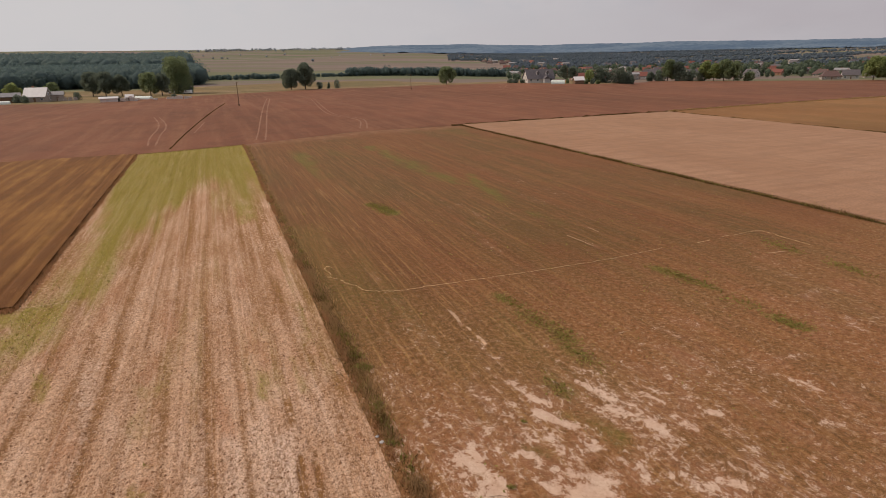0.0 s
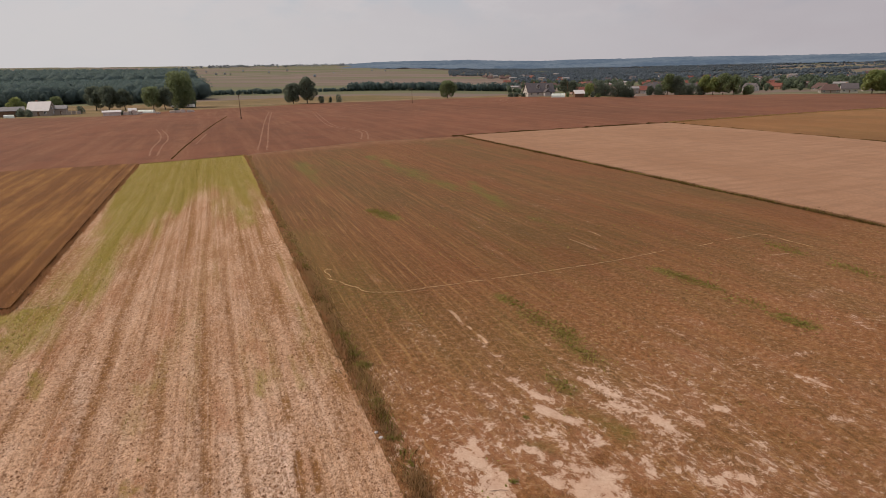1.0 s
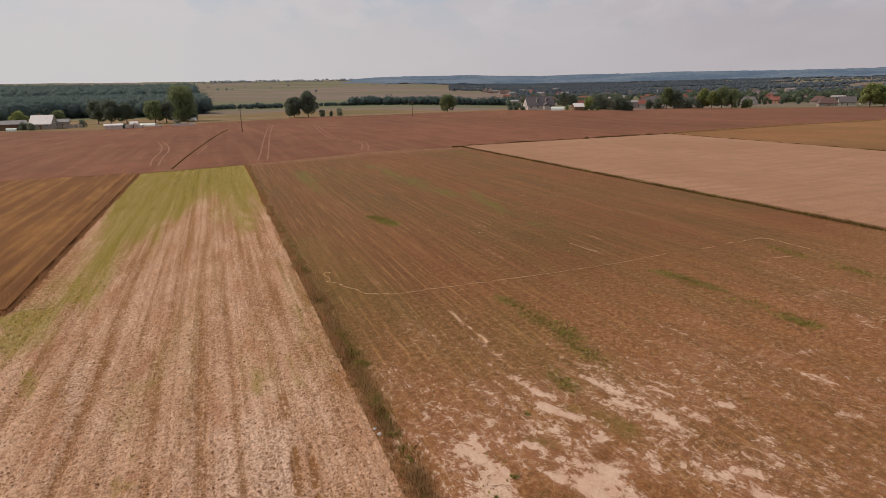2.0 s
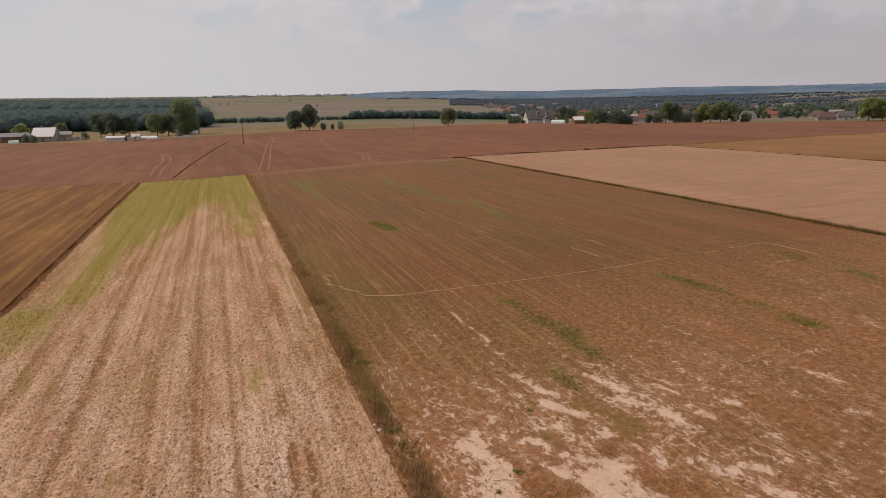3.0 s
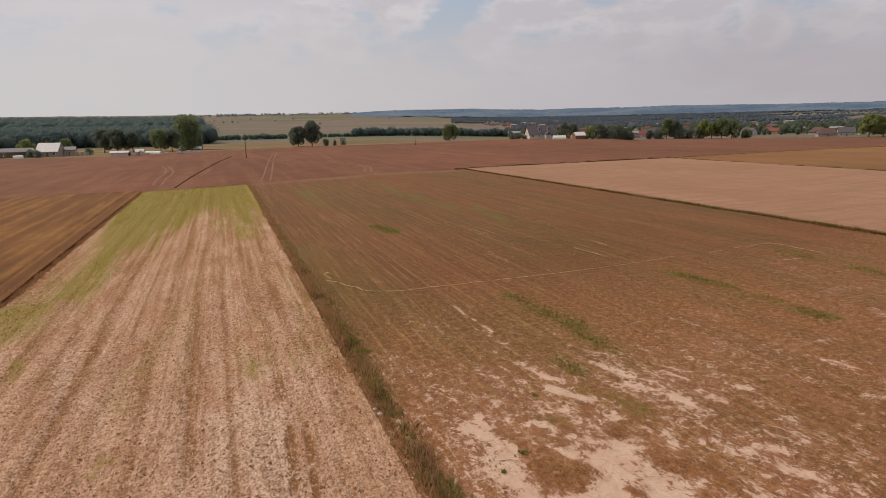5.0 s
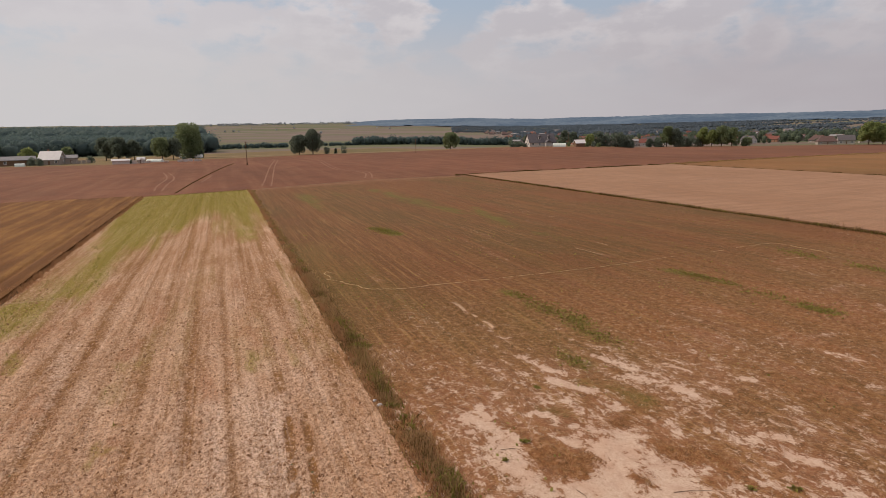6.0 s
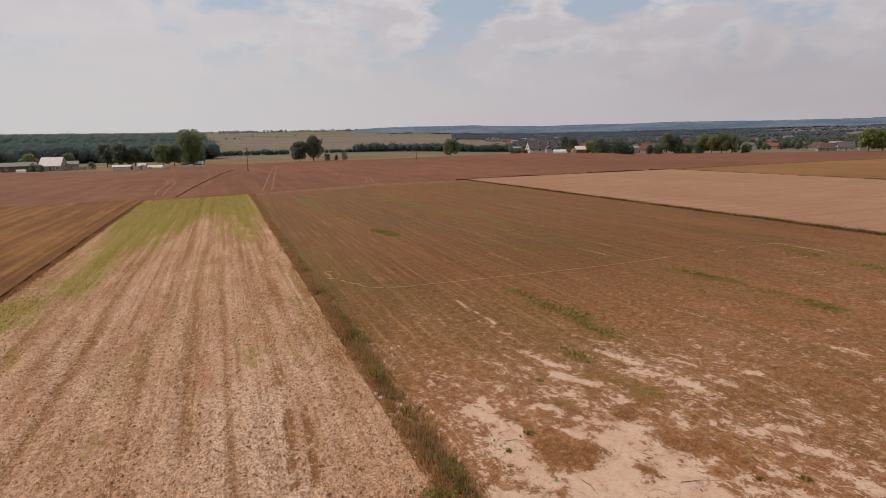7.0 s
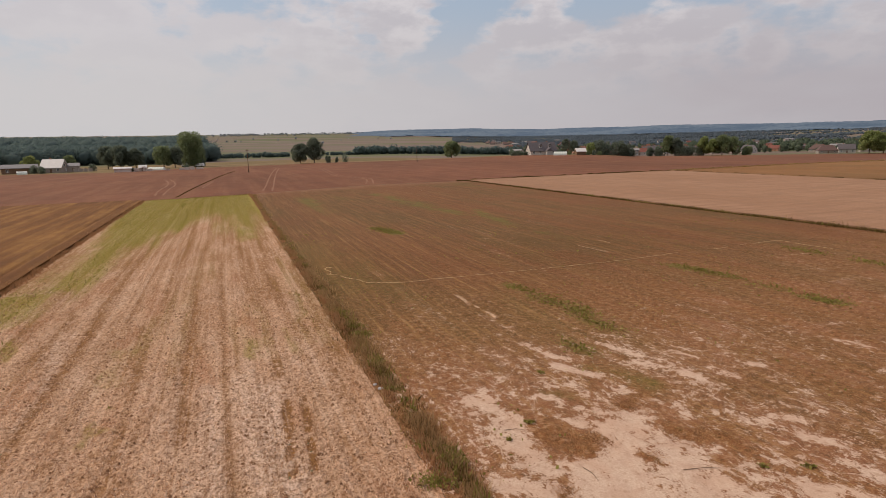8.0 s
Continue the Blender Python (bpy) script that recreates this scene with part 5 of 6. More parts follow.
def make_bush(seed, w1, h, n, leaf, mat, label, name="bush", category="bush"):
    """Several stems and an uneven heap of leaf clumps down to the ground."""
    rng = np.random.default_rng(seed)
    top = new(name)
    bm = bmesh.new()
    blobs = []
    for k in range(7):
        a, d = rng.uniform(0, math.tau), rng.uniform(0.1, 0.62) * w1
        r = rng.uniform(0.32, 0.5) * w1
        z = h * rng.uniform(0.30, 0.62)
        blobs.append((math.cos(a) * d, math.sin(a) * d, z, r, min(z, h - z) + 0.15 * h))
        tube(bm, (math.cos(a) * d * 0.2, math.sin(a) * d * 0.2, -0.1), (math.cos(a) * d, math.sin(a) * d, z), 0.05 * h / 3, 0.02 * h / 3, 5)
    part("stem", bm, M_BARK, top)
    v, f = leaves(rng, crown_points(rng, n, blobs), np.full(n, leaf))
    part("leaves", mesh_of("leaves", v, f, mat), None, top)
    return tagged(top, label, category)


for k, (x, y, w1, h) in enumerate(((-101, 396.7, 2.9, 4.0), (-97, 405, 1.5, 3.4), (-92, 412, 2.9, 5.0))):
    stand(make_bush(30 + k, w1, h, 500, 0.35, M_LEAF_DARK, "small dark roadside bush beside the tree pair"), x, y)["group"] = "roadside bushes"
# the tree clumps before the village
for k, (x, y, w1, h, mat) in enumerate(((76, 376, 4.0, 6.5, M_LEAF_LIGHT), (82, 379, 6.4, 8.2, M_LEAF_DARK), (88, 382, 6.6, 8.6, M_LEAF_DARK), (95, 386, 6.6, 8.4, M_LEAF_DARK), (101, 390, 5.4, 7.2, M_LEAF_DARK), (106, 394, 4.0, 5.0, M_LEAF_DARK),
                                        (161, 532, 5.6, 7.0, M_LEAF_DARK), (168, 529, 5.4, 6.2, M_LEAF_DARK), (190, 519, 7.5, 9.5, M_LEAF_DARK), (198, 515, 7.0, 9.5, M_LEAF_DARK), (231, 500, 5.0, 6.5, M_LEAF_MID), (184, 521, 6.5, 8.5, M_LEAF_DARK))):
    stand(make_bush(50 + k, w1, h, 2200, 0.42, mat, "dense rounded bush in the hedge before the village" if mat is not M_LEAF_LIGHT else "yellow-green bush in the hedge before the village"), x, y)["group"] = "village hedge"
for k, (x, y, h, s, mat) in enumerate(((174, 526, 18.5, 7.4, M_LEAF_MID), (180, 524, 16.0, 6.6, M_LEAF_DARK), (201, 514, 16.5, 6.6, M_LEAF_LIGHT), (207, 510, 14.5, 6.4, M_LEAF_LIGHT), (214, 507, 17.5, 8.0, M_LEAF_MID), (221, 503, 16.0, 7.4, M_LEAF_MID))):
    stand(make_tree(70 + k, h, s, 0.8, 3200, 0.58, mat, "leafy tree in the hedge before the village"), x, y)["group"] = "village hedge"
big = stand(make_tree(80, 18.0, 8.2, 1.6, 5200, 0.7, M_LEAF_LIGHT, "broad yellow-green tree at the village edge", lobes=13), 316, 477)
for x, y, a, k in ((325, 474, 100, 0.9), (334, 470, 300, 1.0), (346, 468, 20, 0.95), (360, 462, 70, 1.0)):
    c = copy_thing(big, pose(x, y, float(height(x, y)), 0, 0, a))
    c.scale = (k, k, k)


def ball_arrays(level):
    bm = bmesh.new()
    bmesh.ops.create_icosphere(bm, subdivisions=level, radius=1.0)
    bm.verts.ensure_lookup_table()
    v, f = np.array([list(q.co) for q in bm.verts]), np.array([[q.index for q in face.verts] for face in bm.faces])
    bm.free()
    return v, f


def wood(name, places, lobes, mat, seed, label, h0, h1, clumps, leaf, wide=1.0, skew=1.0):
    """Far woods in one mesh: each tree a dark core in a ragged coat of leaf clumps, gathered in lobes."""
    rng = np.random.default_rng(seed)
    bv, bf = ball_arrays(1)
    p = np.array(places)
    n = len(p)
    h = h0 + (h1 - h0) * rng.random(n) ** skew
    s = h * rng.uniform(0.18, 0.34, n) * wide
    z = height(p[:, 0], p[:, 1])
    core = np.column_stack([p, z + h * 0.47])
    size = np.column_stack([s * 0.74, s * 0.74, h * 0.42])
    verts = (bv[None] * (1 + rng.uniform(-0.2, 0.2, (n, len(bv), 1))) * size[:, None] + core[:, None]).reshape(-1, 3)
    faces = (bf[None] + (np.arange(n) * len(bv))[:, None, None]).reshape(-1, 3)
    a = rng.uniform(0, math.tau, (n, lobes))
    d = rng.uniform(0.25, 0.80, (n, lobes)) * s[:, None]
    at = np.stack([p[:, :1] + np.cos(a) * d, p[:, 1:] + np.sin(a) * d, z[:, None] + h[:, None] * rng.uniform(0.2, 0.84, (n, lobes))], -1)
    r = s[:, None] * rng.uniform(0.30, 0.52, (n, lobes))
    pick = rng.integers(0, lobes, (n, clumps))
    i = np.arange(n)[:, None]
    out = rng.normal(size=(n, clumps, 3))
    out /= np.linalg.norm(out, axis=2, keepdims=True)
    inner = rng.random((n, clumps, 1)) < 0.45
    q = np.where(inner, core[:, None] + out * size[:, None] * 1.12, at[i, pick] + out * r[i, pick][..., None]).reshape(-1, 3)
    v, f = leaves(rng, q, np.full(len(q), leaf))
    f = np.concatenate([f[:, :3], f[:, [0, 2, 3]]]) + len(verts)
    return tagged(new(name, mesh_of(name, np.concatenate([verts, v]), np.concatenate([faces, f]), mat)), label, "woods", kind="stuff")


def sector(rng, n, a0, a1, r0, r1, belts=0.0):
    """Places in a sector of the land; belts: how much they gather in belts with clearings between."""
    a, r = np.radians(rng.uniform(a0, a1, n)), np.sqrt(rng.uniform(r0 * r0, r1 * r1, n))
    p = np.column_stack([r * np.sin(a), r * np.cos(a)])
    return p[fbm(p[:, 0] / 330, p[:, 1] / 70, 33, 2) > belts]


rng = np.random.default_rng(3)
front = []
for a in np.arange(-62, -24.6, 0.5):
    for r in (0, 8, 17, 27):
        edge = 545 + 25 * math.sin(a * 0.5) + (40 if a > -27 else 0)
        front.append(((edge + r + rng.uniform(-5, 5)) * math.sin(radians(a + rng.uniform(-0.3, 0.3))), (edge + r + rng.uniform(-5, 5)) * math.cos(radians(a))))
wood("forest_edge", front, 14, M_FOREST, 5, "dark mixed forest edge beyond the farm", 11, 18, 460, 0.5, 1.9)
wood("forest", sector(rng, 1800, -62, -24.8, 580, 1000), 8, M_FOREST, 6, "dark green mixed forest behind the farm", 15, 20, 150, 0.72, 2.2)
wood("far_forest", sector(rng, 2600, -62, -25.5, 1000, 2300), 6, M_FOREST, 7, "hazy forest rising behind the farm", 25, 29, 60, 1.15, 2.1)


def along(x0, y0, x1, y1, n, sx, sy):
    return [(x + rng.uniform(-sx, sx), y + rng.uniform(-sy, sy)) for x, y in zip(np.linspace(x0, x1, n), np.linspace(y0, y1, n))]


wood("hedgerow", along(-305, 655, -222, 684, 60, 3, 4), 4, M_FOREST, 8, "low dark hedgerow in the valley", 3.5, 7, 90, 0.7, 2.0)
wood("hedgerow", along(-150, 735, 64, 760, 190, 4, 6), 5, M_FOREST, 9, "dark tree belt across the valley", 6, 12, 120, 0.8, 1.7)
wood("hedgerow", along(-190, 722, -150, 735, 30, 3, 4), 4, M_FOREST, 10, "low thin hedgerow in the valley", 2.5, 5, 80, 0.6, 2.0)
# trees through the village and on the plain behind it
wood("village_trees", sector(rng, 640, 3.5, 47, 640, 1150), 6, M_GARDEN, 12, "dark garden trees among village houses", 4, 10, 110, 0.62, 1.5, 1.5)
wood("village_trees", sector(rng, 200, 20, 47, 680, 960), 6, M_GARDEN, 16, "tall garden trees behind the village houses", 9, 14, 150, 0.9, 1.3)
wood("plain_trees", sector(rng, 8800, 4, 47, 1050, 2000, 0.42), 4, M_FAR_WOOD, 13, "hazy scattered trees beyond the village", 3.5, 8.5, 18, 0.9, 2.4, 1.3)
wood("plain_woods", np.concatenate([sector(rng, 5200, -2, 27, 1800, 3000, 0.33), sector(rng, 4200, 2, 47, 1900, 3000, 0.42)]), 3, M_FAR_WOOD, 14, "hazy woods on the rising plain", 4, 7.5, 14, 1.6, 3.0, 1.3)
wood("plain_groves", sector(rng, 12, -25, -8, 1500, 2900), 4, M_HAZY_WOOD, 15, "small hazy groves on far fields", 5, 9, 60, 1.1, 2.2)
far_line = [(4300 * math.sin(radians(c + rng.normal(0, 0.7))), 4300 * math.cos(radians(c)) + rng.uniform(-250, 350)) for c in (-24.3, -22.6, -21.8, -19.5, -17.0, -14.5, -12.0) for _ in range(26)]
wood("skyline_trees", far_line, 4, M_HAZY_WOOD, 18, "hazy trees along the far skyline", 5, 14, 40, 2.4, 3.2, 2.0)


def hills():
    """Wooded ridges at the end of the plain, their haze painted in as blue and glow."""
    a = np.radians(np.arange(-30, 64, 0.2))
    r = np.geomspace(2900, 4850, 60)
    aa, rr = np.meshgrid(a, r, indexing="ij")
    x, y = rr * np.sin(aa), rr * np.cos(aa)
    deg = np.degrees(aa)
    rise = np.interp(deg, (-30, -14, -8, 0, 12, 25, 40, 64), (3, 5, 12, 30, 32, 26, 20, 20))
    lump = smooth(2900, 3500, rr) * rise * (0.7 + 0.6 * vnoise(deg * 0.22, rr * 0.0012, 2)) + 10 * (fbm(x / 420, y / 420, 8) - 0.4) + 7 * vnoise(x / 22, y / 22, 4) * (0.35 + 0.65 * smooth(-16, -4, deg))
    z = height(x, y) + np.maximum(lump, -2) - 16 * (1 - smooth(-16, -7, deg))
    tagged(new("backdrop_hills", mesh_of("backdrop_hills", np.stack([x, y, z], -1).reshape(-1, 3), grid_faces(*x.shape), M_HILL, False)), "hazy blue-green wooded hills on the horizon", "hills", kind="structure")


hills()


# ---- houses ----
def house(name, length, depth, wall_h, roof_h, wall_mat, roof_mat, label, category="house", windows=3, chimneys=1, hip=0.0, gable_windows=True, over=0.45, door=True):
    """A house on its base's middle: ridge along x, front towards -y."""
    top = new(name)
    a, b = length / 2, depth / 2
    bm = bmesh.new()
    base = [bm.verts.new(c) for c in ((-a, -b, -0.4), (a, -b, -0.4), (a, b, -0.4), (-a, b, -0.4))]
    eave = [bm.verts.new(c) for c in ((-a, -b, wall_h), (a, -b, wall_h), (a, b, wall_h), (-a, b, wall_h))]
    for i in range(4):
        bm.faces.new((base[i], base[(i + 1) % 4], eave[(i + 1) % 4], eave[i]))
    bm.faces.new(base[::-1])
    if hip <= 0:
        ridge = [bm.verts.new((-a, 0, wall_h + roof_h - 0.1)), bm.verts.new((a, 0, wall_h + roof_h - 0.1))]
        bm.faces.new((eave[3], eave[0], ridge[0]))
        bm.faces.new((eave[1], eave[2], ridge[1]))
    part("wall", bm, wall_mat, top)
    bm = bmesh.new()
    e = over
    drop = roof_h * e / b
    t = 0.22
    low = [(-a - e, -b - e, wall_h - drop), (a + e, -b - e, wall_h - drop), (a + e, b + e, wall_h - drop), (-a - e, b + e, wall_h - drop)]
    high = [(-a - e + (a + e) * hip, 0, wall_h + roof_h), (a + e - (a + e) * hip, 0, wall_h + roof_h)]
    lower = [bm.verts.new(c) for c in low + high]
    upper = [bm.verts.new((x, y, z + t)) for x, y, z in low + high]
    for vs, flip in ((lower, True), (upper, False)):
        for f in ((0, 1, 5, 4), (2, 3, 4, 5), (1, 2, 5), (3, 0, 4)):
            if len(f) == 3 and hip <= 0:
                continue
            bm.faces.new([vs[i] for i in (f[::-1] if flip else f)])
    for i, j in ((0, 1), (1, 2), (2, 3), (3, 0)) if hip > 0 else ((0, 1), (2, 3), (1, 5), (5, 2), (3, 4), (4, 0)):
        bm.faces.new((lower[i], lower[j], upper[j], upper[i]))
    roof = part("roof", bm, roof_mat, top)
    for k in range(chimneys):
        bm = bmesh.new()
        x = -a * 0.35 + k * a * 0.8
        box(bm, x - 0.35, x + 0.35, 0.3, 1.0, wall_h + roof_h * 0.5, wall_h + roof_h + 0.9)
        box(bm, x - 0.42, x + 0.42, 0.23, 1.07, wall_h + roof_h + 0.9, wall_h + roof_h + 1.02)
        part("chimney", bm, M_BRICKWALL, roof)
    spots = []
    levels = [0.95] if wall_h < 4.6 else [0.95, 3.6]
    for z in levels:
        for k in range(windows):
            x = -a + length * (k + 0.5) / windows
            spots += [(x, -b, z, 0), (x, b, z, 180)]
    if gable_windows:
        spots += [(-a, -b * 0.4, 0.95, -90), (-a, b * 0.4, 0.95, -90), (a, b * 0.4, 0.95, 90)]
        if hip <= 0 and roof_h > 2:
            spots += [(-a, 0, wall_h + 0.3, -90), (a, 0, wall_h + 0.3, 90)]
    for k, (x, y, z, turn) in enumerate(spots):
        if door and k == 2 * (windows // 2):
            bm = bmesh.new()
            m = pose(x, y, 0, 0, 0, turn)
            box(bm, -0.5, 0.5, -0.06, 0.02, 0.05, 2.1, m)
            part("door", bm, M_DOOR, top)
            continue
        m = pose(x, y, z, 0, 0, turn)
        bm = bmesh.new()
        for q in ((-0.68, -0.56, 0, 1.4), (0.56, 0.68, 0, 1.4), (-0.56, 0.56, 0, 0.12), (-0.56, 0.56, 1.28, 1.4), (-0.04, 0.04, 0.12, 1.28)):
            box(bm, q[0], q[1], -0.07, 0.02, q[2], q[3], m)
        win = part("window", bm, M_TRIM, top)
        bm = bmesh.new()
        box(bm, -0.56, 0.56, -0.03, 0.02, 0.12, 1.28, m)
        part("pane", bm, M_GLASS, win)
    return tagged(top, label, category)


# the left farm
white_house = stand(house("farmhouse", 10.0, 7.2, 2.9, 3.9, M_CREAM, M_ROOF_WHITE, "farmhouse with a bright pale metal roof", windows=3, chimneys=1), -217.5, 287, 10)
stand(house("shed", 15.0, 6.0, 3.0, 1.6, M_OLD_WOOD, M_ROOF_ETERNIT, "long low shed with a grey sheet roof", "shed", 3, 0, gable_windows=False), -231.5, 281, 38)
stand(house("annex", 10.0, 6.0, 3.2, 1.4, M_CREAM, M_ROOF_ETERNIT, "low pale outbuilding beside the farmhouse", "outbuilding", 2, 0, gable_windows=False), -214.0, 292.5, 30)
stand(house("white_hall", 7.5, 4.2, 1.7, 0.6, M_PALEWALL, M_ROOF_WHITE, "low pale storage hall at the field's edge", "storage hall", 0, 0, gable_windows=False, door=False), -174, 276, 30)
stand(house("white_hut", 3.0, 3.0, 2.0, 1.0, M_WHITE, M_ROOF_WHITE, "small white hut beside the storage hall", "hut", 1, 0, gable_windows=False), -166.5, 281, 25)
for k, (x, y, w1, h) in enumerate(((-222, 279, 3.2, 3.6), (-217, 277, 2.8, 3.2), (-206.0, 300, 2.6, 3.6), (-226, 282, 2.4, 2.6), (-244, 290, 3.0, 3.4), (-170, 279, 1.5, 1.6), (-153, 298, 1.6, 2.0), (-178, 352, 4.2, 6.5), (-171.5, 355, 2.8, 4.0))):
    stand(make_bush(90 + k, w1, h, 600, 0.34, M_LEAF_DARK, "dark garden bush at the farm"), x, y)["group"] = "farm bushes"


def stack(seed, length, depth, layers, label):
    """A crooked pile of pale slabs and boards on two bearers."""
    rng = random.Random(seed)
    top = new("slab_stack")
    for y in (-depth * 0.3, depth * 0.3):
        bm = bmesh.new()
        box(bm, -length * 0.45, length * 0.45, y - 0.08, y + 0.08, 0, 0.15)
        part("bearer", bm, M_OLD_WOOD, top)
    for k in range(layers):
        bm = bmesh.new()
        l, d = length * rng.uniform(0.7, 1.0) / 2, depth * rng.uniform(0.75, 1.0) / 2
        box(bm, -l, l, -d, d, 0.15 + k * 0.26, 0.15 + k * 0.26 + 0.24, pose(rng.uniform(-0.2, 0.2), 0, 0, 0, 0, rng.uniform(-6, 6)))
        part("slab", bm, M_STONE if k % 2 else M_PALEWALL, top)
    return tagged(top, label, "slab stack", "building slabs")


for k, (x, y, l, d, c, a) in enumerate(((-168, 277.5, 2.6, 1.6, 6, 20), (-165.5, 280, 1.8, 1.4, 9, 40), (-163.5, 281, 1.6, 1.2, 4, 10), (-166, 286, 3.0, 1.4, 4, 35), (-157, 287, 2.4, 1.5, 3, 0), (-152.5, 293, 3.2, 1.5, 4, 30), (-149, 296, 2.0, 1.4, 6, 15), (-146, 301, 2.4, 1.2, 3, 40))):
    stand(stack(k, l, d, c, "pile of pale building slabs at the field's edge"), x, y, a)


def greenhouse(name, length, wide, high, label):
    """A film tunnel on hoops."""
    top = new(name)
    n = 14
    arc = [(math.cos(math.pi * k / n) * wide / 2, math.sin(math.pi * k / n) * high) for k in range(n + 1)]
    bm = bmesh.new()
    rows = [[bm.verts.new((x, y, z)) for y, z in arc] for x in np.linspace(-length / 2, length / 2, 9)]
    for r0, r1 in zip(rows[:-1], rows[1:]):
        for k in range(n):
            bm.faces.new((r0[k], r1[k], r1[k + 1], r0[k + 1]))
    bm.faces.new(rows[0])
    bm.faces.new(rows[-1][::-1])
    part("cover", bm, M_FILM, top)
    for x in np.linspace(-length / 2, length / 2, 7):
        bm = bmesh.new()
        tube_run(bm, [(x, y * 1.02, z * 1.02) for y, z in arc], 0.035, 5)
        part("hoop", bm, M_METAL, top)
    return tagged(top, label, "greenhouse")


stand(greenhouse("greenhouse", 8.0, 3.4, 1.6, "long low pale film greenhouse at the farm"), -168, 296, 4)
stand(greenhouse("greenhouse", 4.0, 2.6, 1.5, "short white film tunnel beside the shed"), -221.5, 270, 30)
stand(greenhouse("greenhouse", 7.5, 3.6, 2.1, "pale green film greenhouse beside the grey-roofed house"), 51, 340, -6)


def panel_fence(name, x0, y0, x1, y1, high, mat, label, step=2.0):
    top = new(name)
    n = max(1, int(math.hypot(x1 - x0, y1 - y0) / step))
    turn = math.degrees(math.atan2(y1 - y0, x1 - x0))
    for k in range(n):
        f = (k + 0.5) / n
        x, y = x0 + (x1 - x0) * f, y0 + (y1 - y0) * f
        bm = bmesh.new()
        m = pose(x, y, float(height(x, y)), 0, 0, turn)
        box(bm, -step * 0.46, step * 0.46, -0.03, 0.03, 0.1, high, m)
        part("panel", bm, mat, top)
        bm = bmesh.new()
        box(bm, -step / 2 - 0.06, -step / 2 + 0.06, -0.06, 0.06, -0.2, high + 0.1, m)
        part("post", bm, M_STONE, top)
    return tagged(top, label, "fence")


panel_fence("fence", -209, 289, -203, 296, 1.8, M_CREAM, "pale concrete panel fence beside the farmhouse")
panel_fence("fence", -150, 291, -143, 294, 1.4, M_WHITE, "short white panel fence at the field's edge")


def van(label):
    top = new("van")
    bm = bmesh.new()
    side = ((-2.6, 0.45), (2.5, 0.45), (2.6, 1.15), (1.75, 1.35), (1.15, 2.2), (-2.5, 2.35), (-2.6, 1.2))
    for y in (-0.95, 0.95):
        bm.faces.new([bm.verts.new((x, y, z)) for x, z in (side if y < 0 else side[::-1])])
    bm.verts.ensure_lookup_table()
    n = len(side)
    for k in range(n):
        bm.faces.new((bm.verts[(k + 1) % n], bm.verts[k], bm.verts[2 * n - 1 - k], bm.verts[2 * n - 1 - (k + 1) % n]))
    part("body", bm, M_TRIM, top)
    for y in (-0.97, 0.97):
        bm = bmesh.new()
        box(bm, 0.2, 1.2, y - 0.02, y + 0.02, 1.4, 2.0)
        part("side_window", bm, M_GLASS, top)
        for x in (-1.6, 1.6):
            bm = bmesh.new()
            tube(bm, (x, y - 0.1, 0.36), (x, y + 0.1, 0.36), 0.36, 0.36, 14)
            part("wheel", bm, M_TYRE, top)
    return tagged(top, label, "van", "white vans")


stand(van("white van parked under the tall poplar"), -186, 362, 10)
stand(van("white van parked on the farm road"), -172, 353, 170)


# poles
def utility_pole(x, y, h, label):
    top = new("utility_pole")
    bm = bmesh.new()
    tube(bm, (0, 0, -0.3), (0, 0, h), 0.17, 0.10, 8)
    part("post", bm, M_OLD_WOOD, top)
    bm = bmesh.new()
    box(bm, -0.8, 0.8, -0.06, 0.06, h - 0.55, h - 0.43)
    part("crossarm", bm, M_OLD_WOOD, top)
    for k in (-0.7, 0, 0.7):
        bm = bmesh.new()
        tube(bm, (k, 0, h - 0.43), (k, 0, h - 0.2), 0.05, 0.035, 6)
        part("insulator", bm, M_STONE, top)
    bm = bmesh.new()
    box(bm, -0.24, 0.24, -0.24, 0.24, -0.3, 0.9)
    part("foot", bm, M_OLD_WOOD, top)
    stand(top, x, y, 20)
    return tagged(top, label, "utility pole", "utility poles")


utility_pole(-88.7, 222.2, 9.2, "dark wooden utility pole standing in the tilled field")
utility_pole(-34.6, 353.7, 8.8, "distant wooden utility pole in the tilled field")
utility_pole(58, 352, 8.5, "slim wooden utility pole beside the grey-roofed house")

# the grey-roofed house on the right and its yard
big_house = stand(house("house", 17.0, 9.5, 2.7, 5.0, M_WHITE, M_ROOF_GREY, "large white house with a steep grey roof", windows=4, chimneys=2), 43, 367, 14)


def dormer(x, y, z, parent):
    bm = bmesh.new()
    box(bm, x - 0.9, x + 0.9, y, y + 2.6, z, z + 1.5)
    d = part("dormer", bm, M_GREYWALL, parent)
    bm = bmesh.new()
    vs = [bm.verts.new(c) for c in ((x - 1.15, y - 0.25, z + 1.5), (x + 1.15, y - 0.25, z + 1.5), (x, y - 0.25, z + 2.6), (x - 1.15, y + 3.2, z + 1.5), (x + 1.15, y + 3.2, z + 1.5), (x, y + 3.2, z + 2.6))]
    for f in ((0, 1, 2), (5, 4, 3), (0, 2, 5, 3), (2, 1, 4, 5), (1, 0, 3, 4)):
        bm.faces.new([vs[i] for i in f])
    part("dormer_roof", bm, M_ROOF_GREY, d)
    bm = bmesh.new()
    box(bm, x - 0.5, x + 0.5, y - 0.05, y + 0.02, z + 0.35, z + 1.3)
    part("dormer_window", bm, M_GLASS, d)


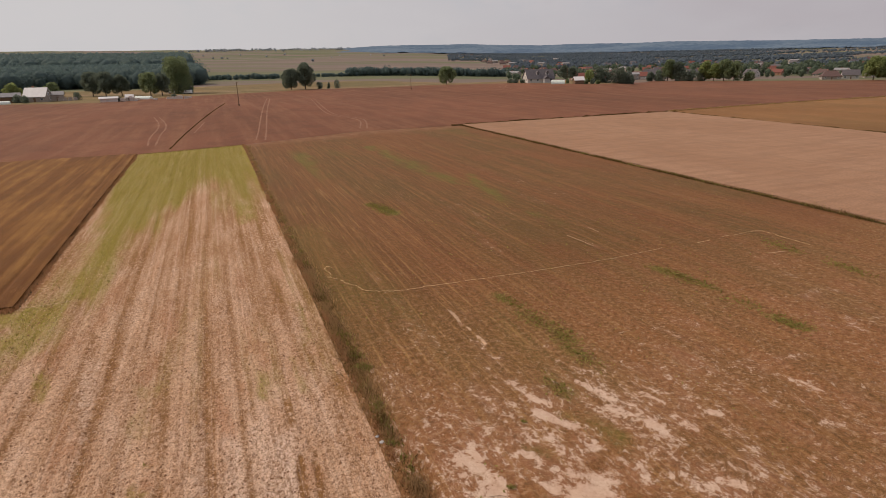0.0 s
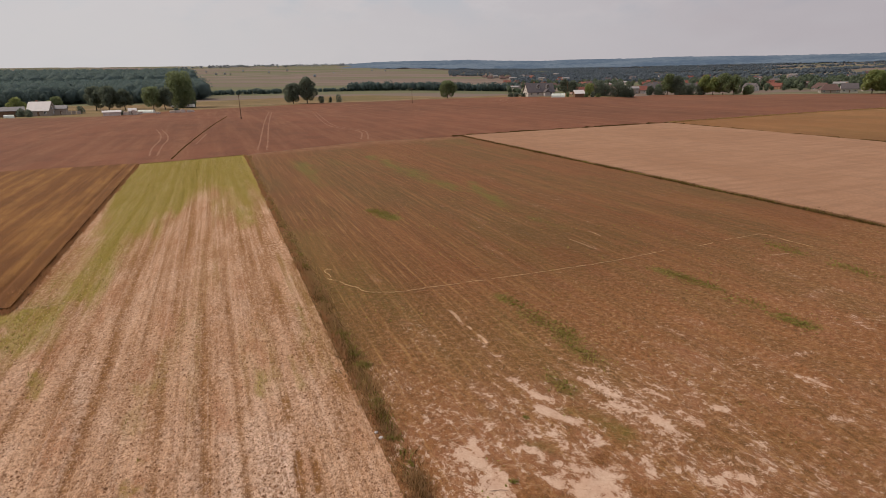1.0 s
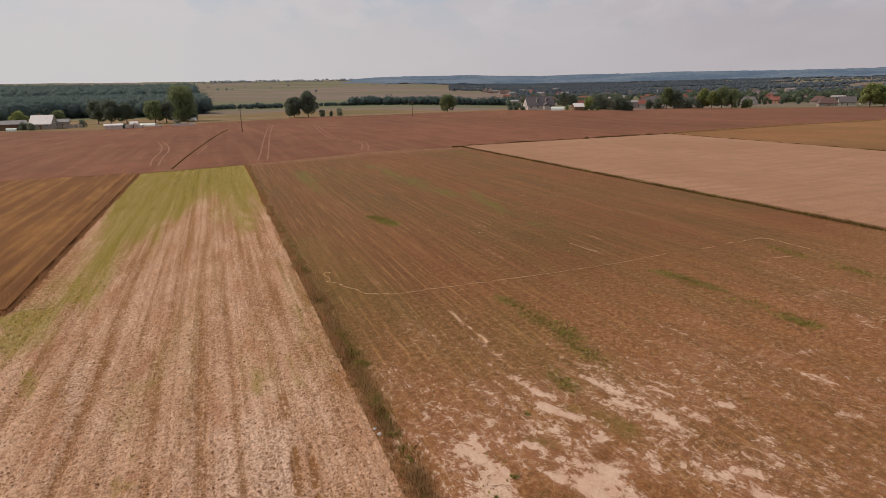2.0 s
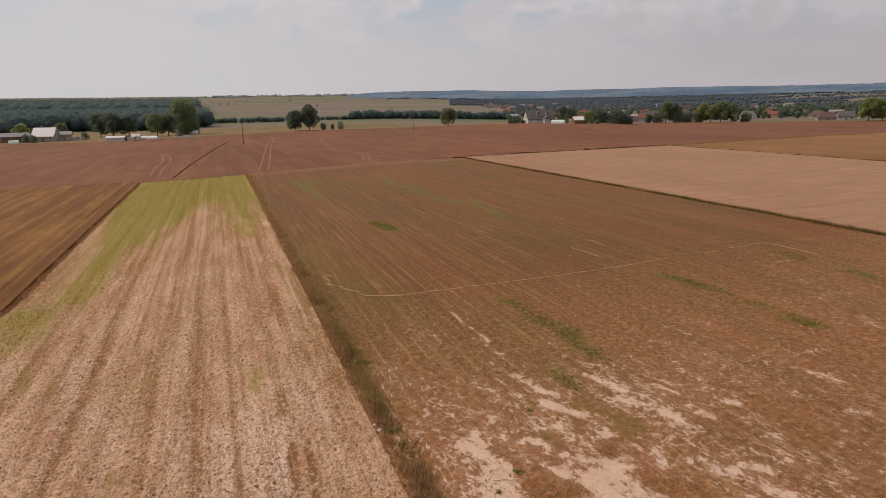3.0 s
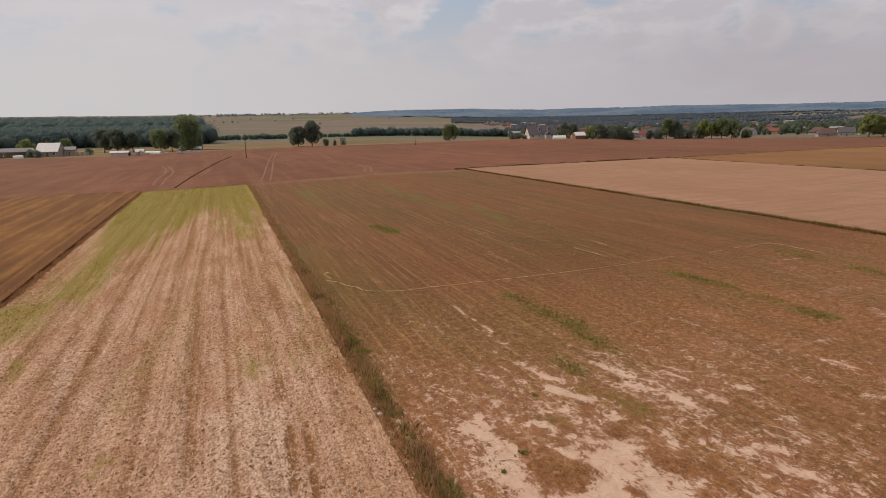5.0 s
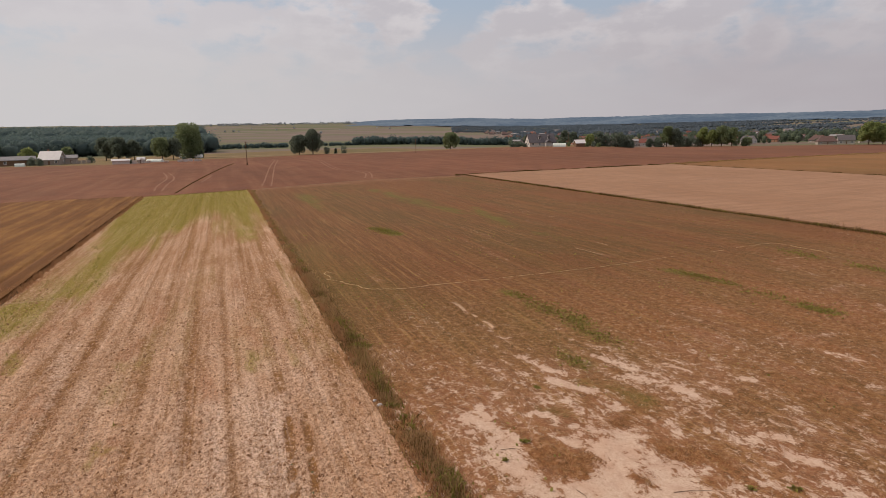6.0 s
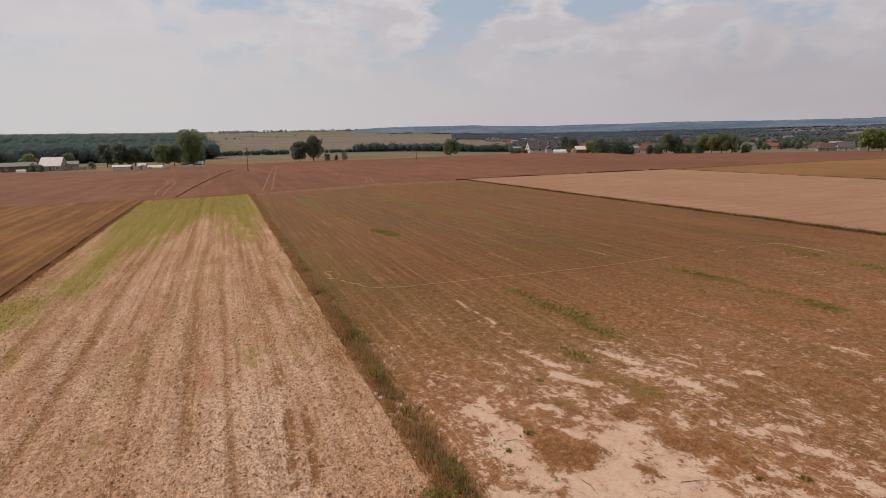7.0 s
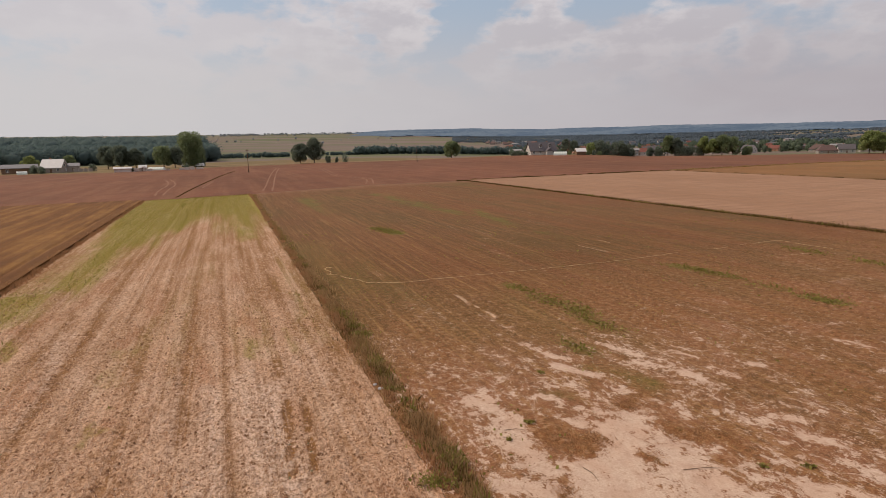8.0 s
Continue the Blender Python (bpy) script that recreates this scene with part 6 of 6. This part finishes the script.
dormer(-1.5, -3.3, 4.4, big_house)
dormer(4.5, -3.3, 4.4, big_house)
bm = bmesh.new()
box(bm, 1.0, 4.4, -8.0, -4.75, -0.3, 2.6)
part("porch", bm, M_GREYWALL, big_house)
bm = bmesh.new()
vs = [bm.verts.new(c) for c in ((0.6, -8.4, 2.5), (4.8, -8.4, 2.5), (2.7, -8.4, 4.2), (0.6, -4.0, 2.5), (4.8, -4.0, 2.5), (2.7, -4.0, 4.2))]
for f in ((0, 1, 2), (5, 4, 3), (0, 2, 5, 3), (2, 1, 4, 5), (1, 0, 3, 4)):
    bm.faces.new([vs[i] for i in f])
part("porch_roof", bm, M_ROOF_GREY, big_house)
stand(house("shed", 5.2, 4.4, 2.2, 1.6, M_OLD_WOOD, M_ROOF_WHITE, "small garden shed with a white roof", "shed", 1, 0, gable_windows=False), 62, 337, 8)
for k, (x, y, w1, h, mat) in enumerate(((26, 372, 2.4, 2.6, M_LEAF_DARK), (29.5, 369, 2.4, 2.4, M_LEAF_DARK), (33, 366, 2.2, 2.2, M_LEAF_DARK), (57, 345, 1.6, 2.4, M_LEAF_MID), (67, 340, 1.8, 2.4, M_LEAF_MID), (71, 343, 2.0, 2.8, M_LEAF_DARK), (75, 346, 1.6, 2.0, M_LEAF_MID))):
    stand(make_bush(120 + k, w1, h, 500, 0.3, mat, "clipped garden bush beside the grey-roofed house"), x, y)["group"] = "garden bushes"
stand(make_tree(130, 10, 4.2, 1.0, 1600, 0.45, M_LEAF_DARK, "dark garden tree behind the grey-roofed house"), 62, 392)
stand(make_tree(131, 9, 4.0, 1.0, 1600, 0.45, M_LEAF_DARK, "dark garden tree behind the grey-roofed house"), 69, 398, 80)

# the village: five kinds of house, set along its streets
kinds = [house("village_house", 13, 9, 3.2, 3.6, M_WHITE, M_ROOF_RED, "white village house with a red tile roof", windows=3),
         house("village_house", 14, 11, 2.7, 4.2, M_CREAM, M_ROOF_BROWN, "cream village house with a brown hipped roof", windows=3, hip=0.45),
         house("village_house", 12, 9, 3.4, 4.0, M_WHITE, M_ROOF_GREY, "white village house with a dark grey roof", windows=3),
         house("village_house", 16, 9, 5.2, 1.6, M_CREAM, M_ROOF_ETERNIT, "cream two-storey village house with a low roof", windows=4),
         house("village_house", 11, 8, 3.0, 3.2, M_BRICKWALL, M_ROOF_RED, "brick village house with a red roof", windows=2)]
SET = ((1, 30.7, 592, 12), (2, 32.0, 605, 10), (0, 28.7, 800, 30), (4, 28.2, 860, -10), (0, 29.3, 860, 60), (2, 25.0, 660, -35), (0, 26.6, 780, 5), (3, 15.0, 590, 10), (0, 15.9, 610, 0), (2, 16.6, 640, 15),
       (0, 18.6, 640, 10), (2, 20.2, 680, 35), (1, 13.2, 620, 20), (4, 10.4, 480, 15), (0, 11.6, 520, -20), (0, 12.2, 560, 15), (1, 22.6, 640, 10), (0, 23.6, 680, -15), (3, 33.6, 640, 10), (1, 35.4, 620, 20))
used = set()
rng = np.random.default_rng(17)
spots = [(k, a, r, t) for k, a, r, t in SET]
spots += [((0, 1, 2, 4, 1, 3)[int(rng.integers(0, 6))], rng.uniform(7, 34), rng.uniform(720, 1050), rng.uniform(-40, 40)) for _ in range(34)]
spots += [((0, 1, 2, 4, 1, 3)[int(rng.integers(0, 6))], rng.uniform(3.5, 46), rng.uniform(660, 1350), rng.uniform(-40, 40)) for _ in range(62)]
spots += [((0, 1, 2, 4, 1, 3)[int(rng.integers(0, 6))], rng.uniform(1, 9), rng.uniform(1250, 1800), rng.uniform(-40, 40)) for _ in range(16)]
for k, a, r, t in spots:
    x, y = r * math.sin(radians(a)), r * math.cos(radians(a))
    m = pose(x, y, float(height(x, y)), 0, 0, t - a)
    if k in used:
        ob = copy_thing(kinds[k], m)
    else:
        used.add(k)
        ob = kinds[k]
        ob.matrix_basis = m
    ob["group"] = "village houses"
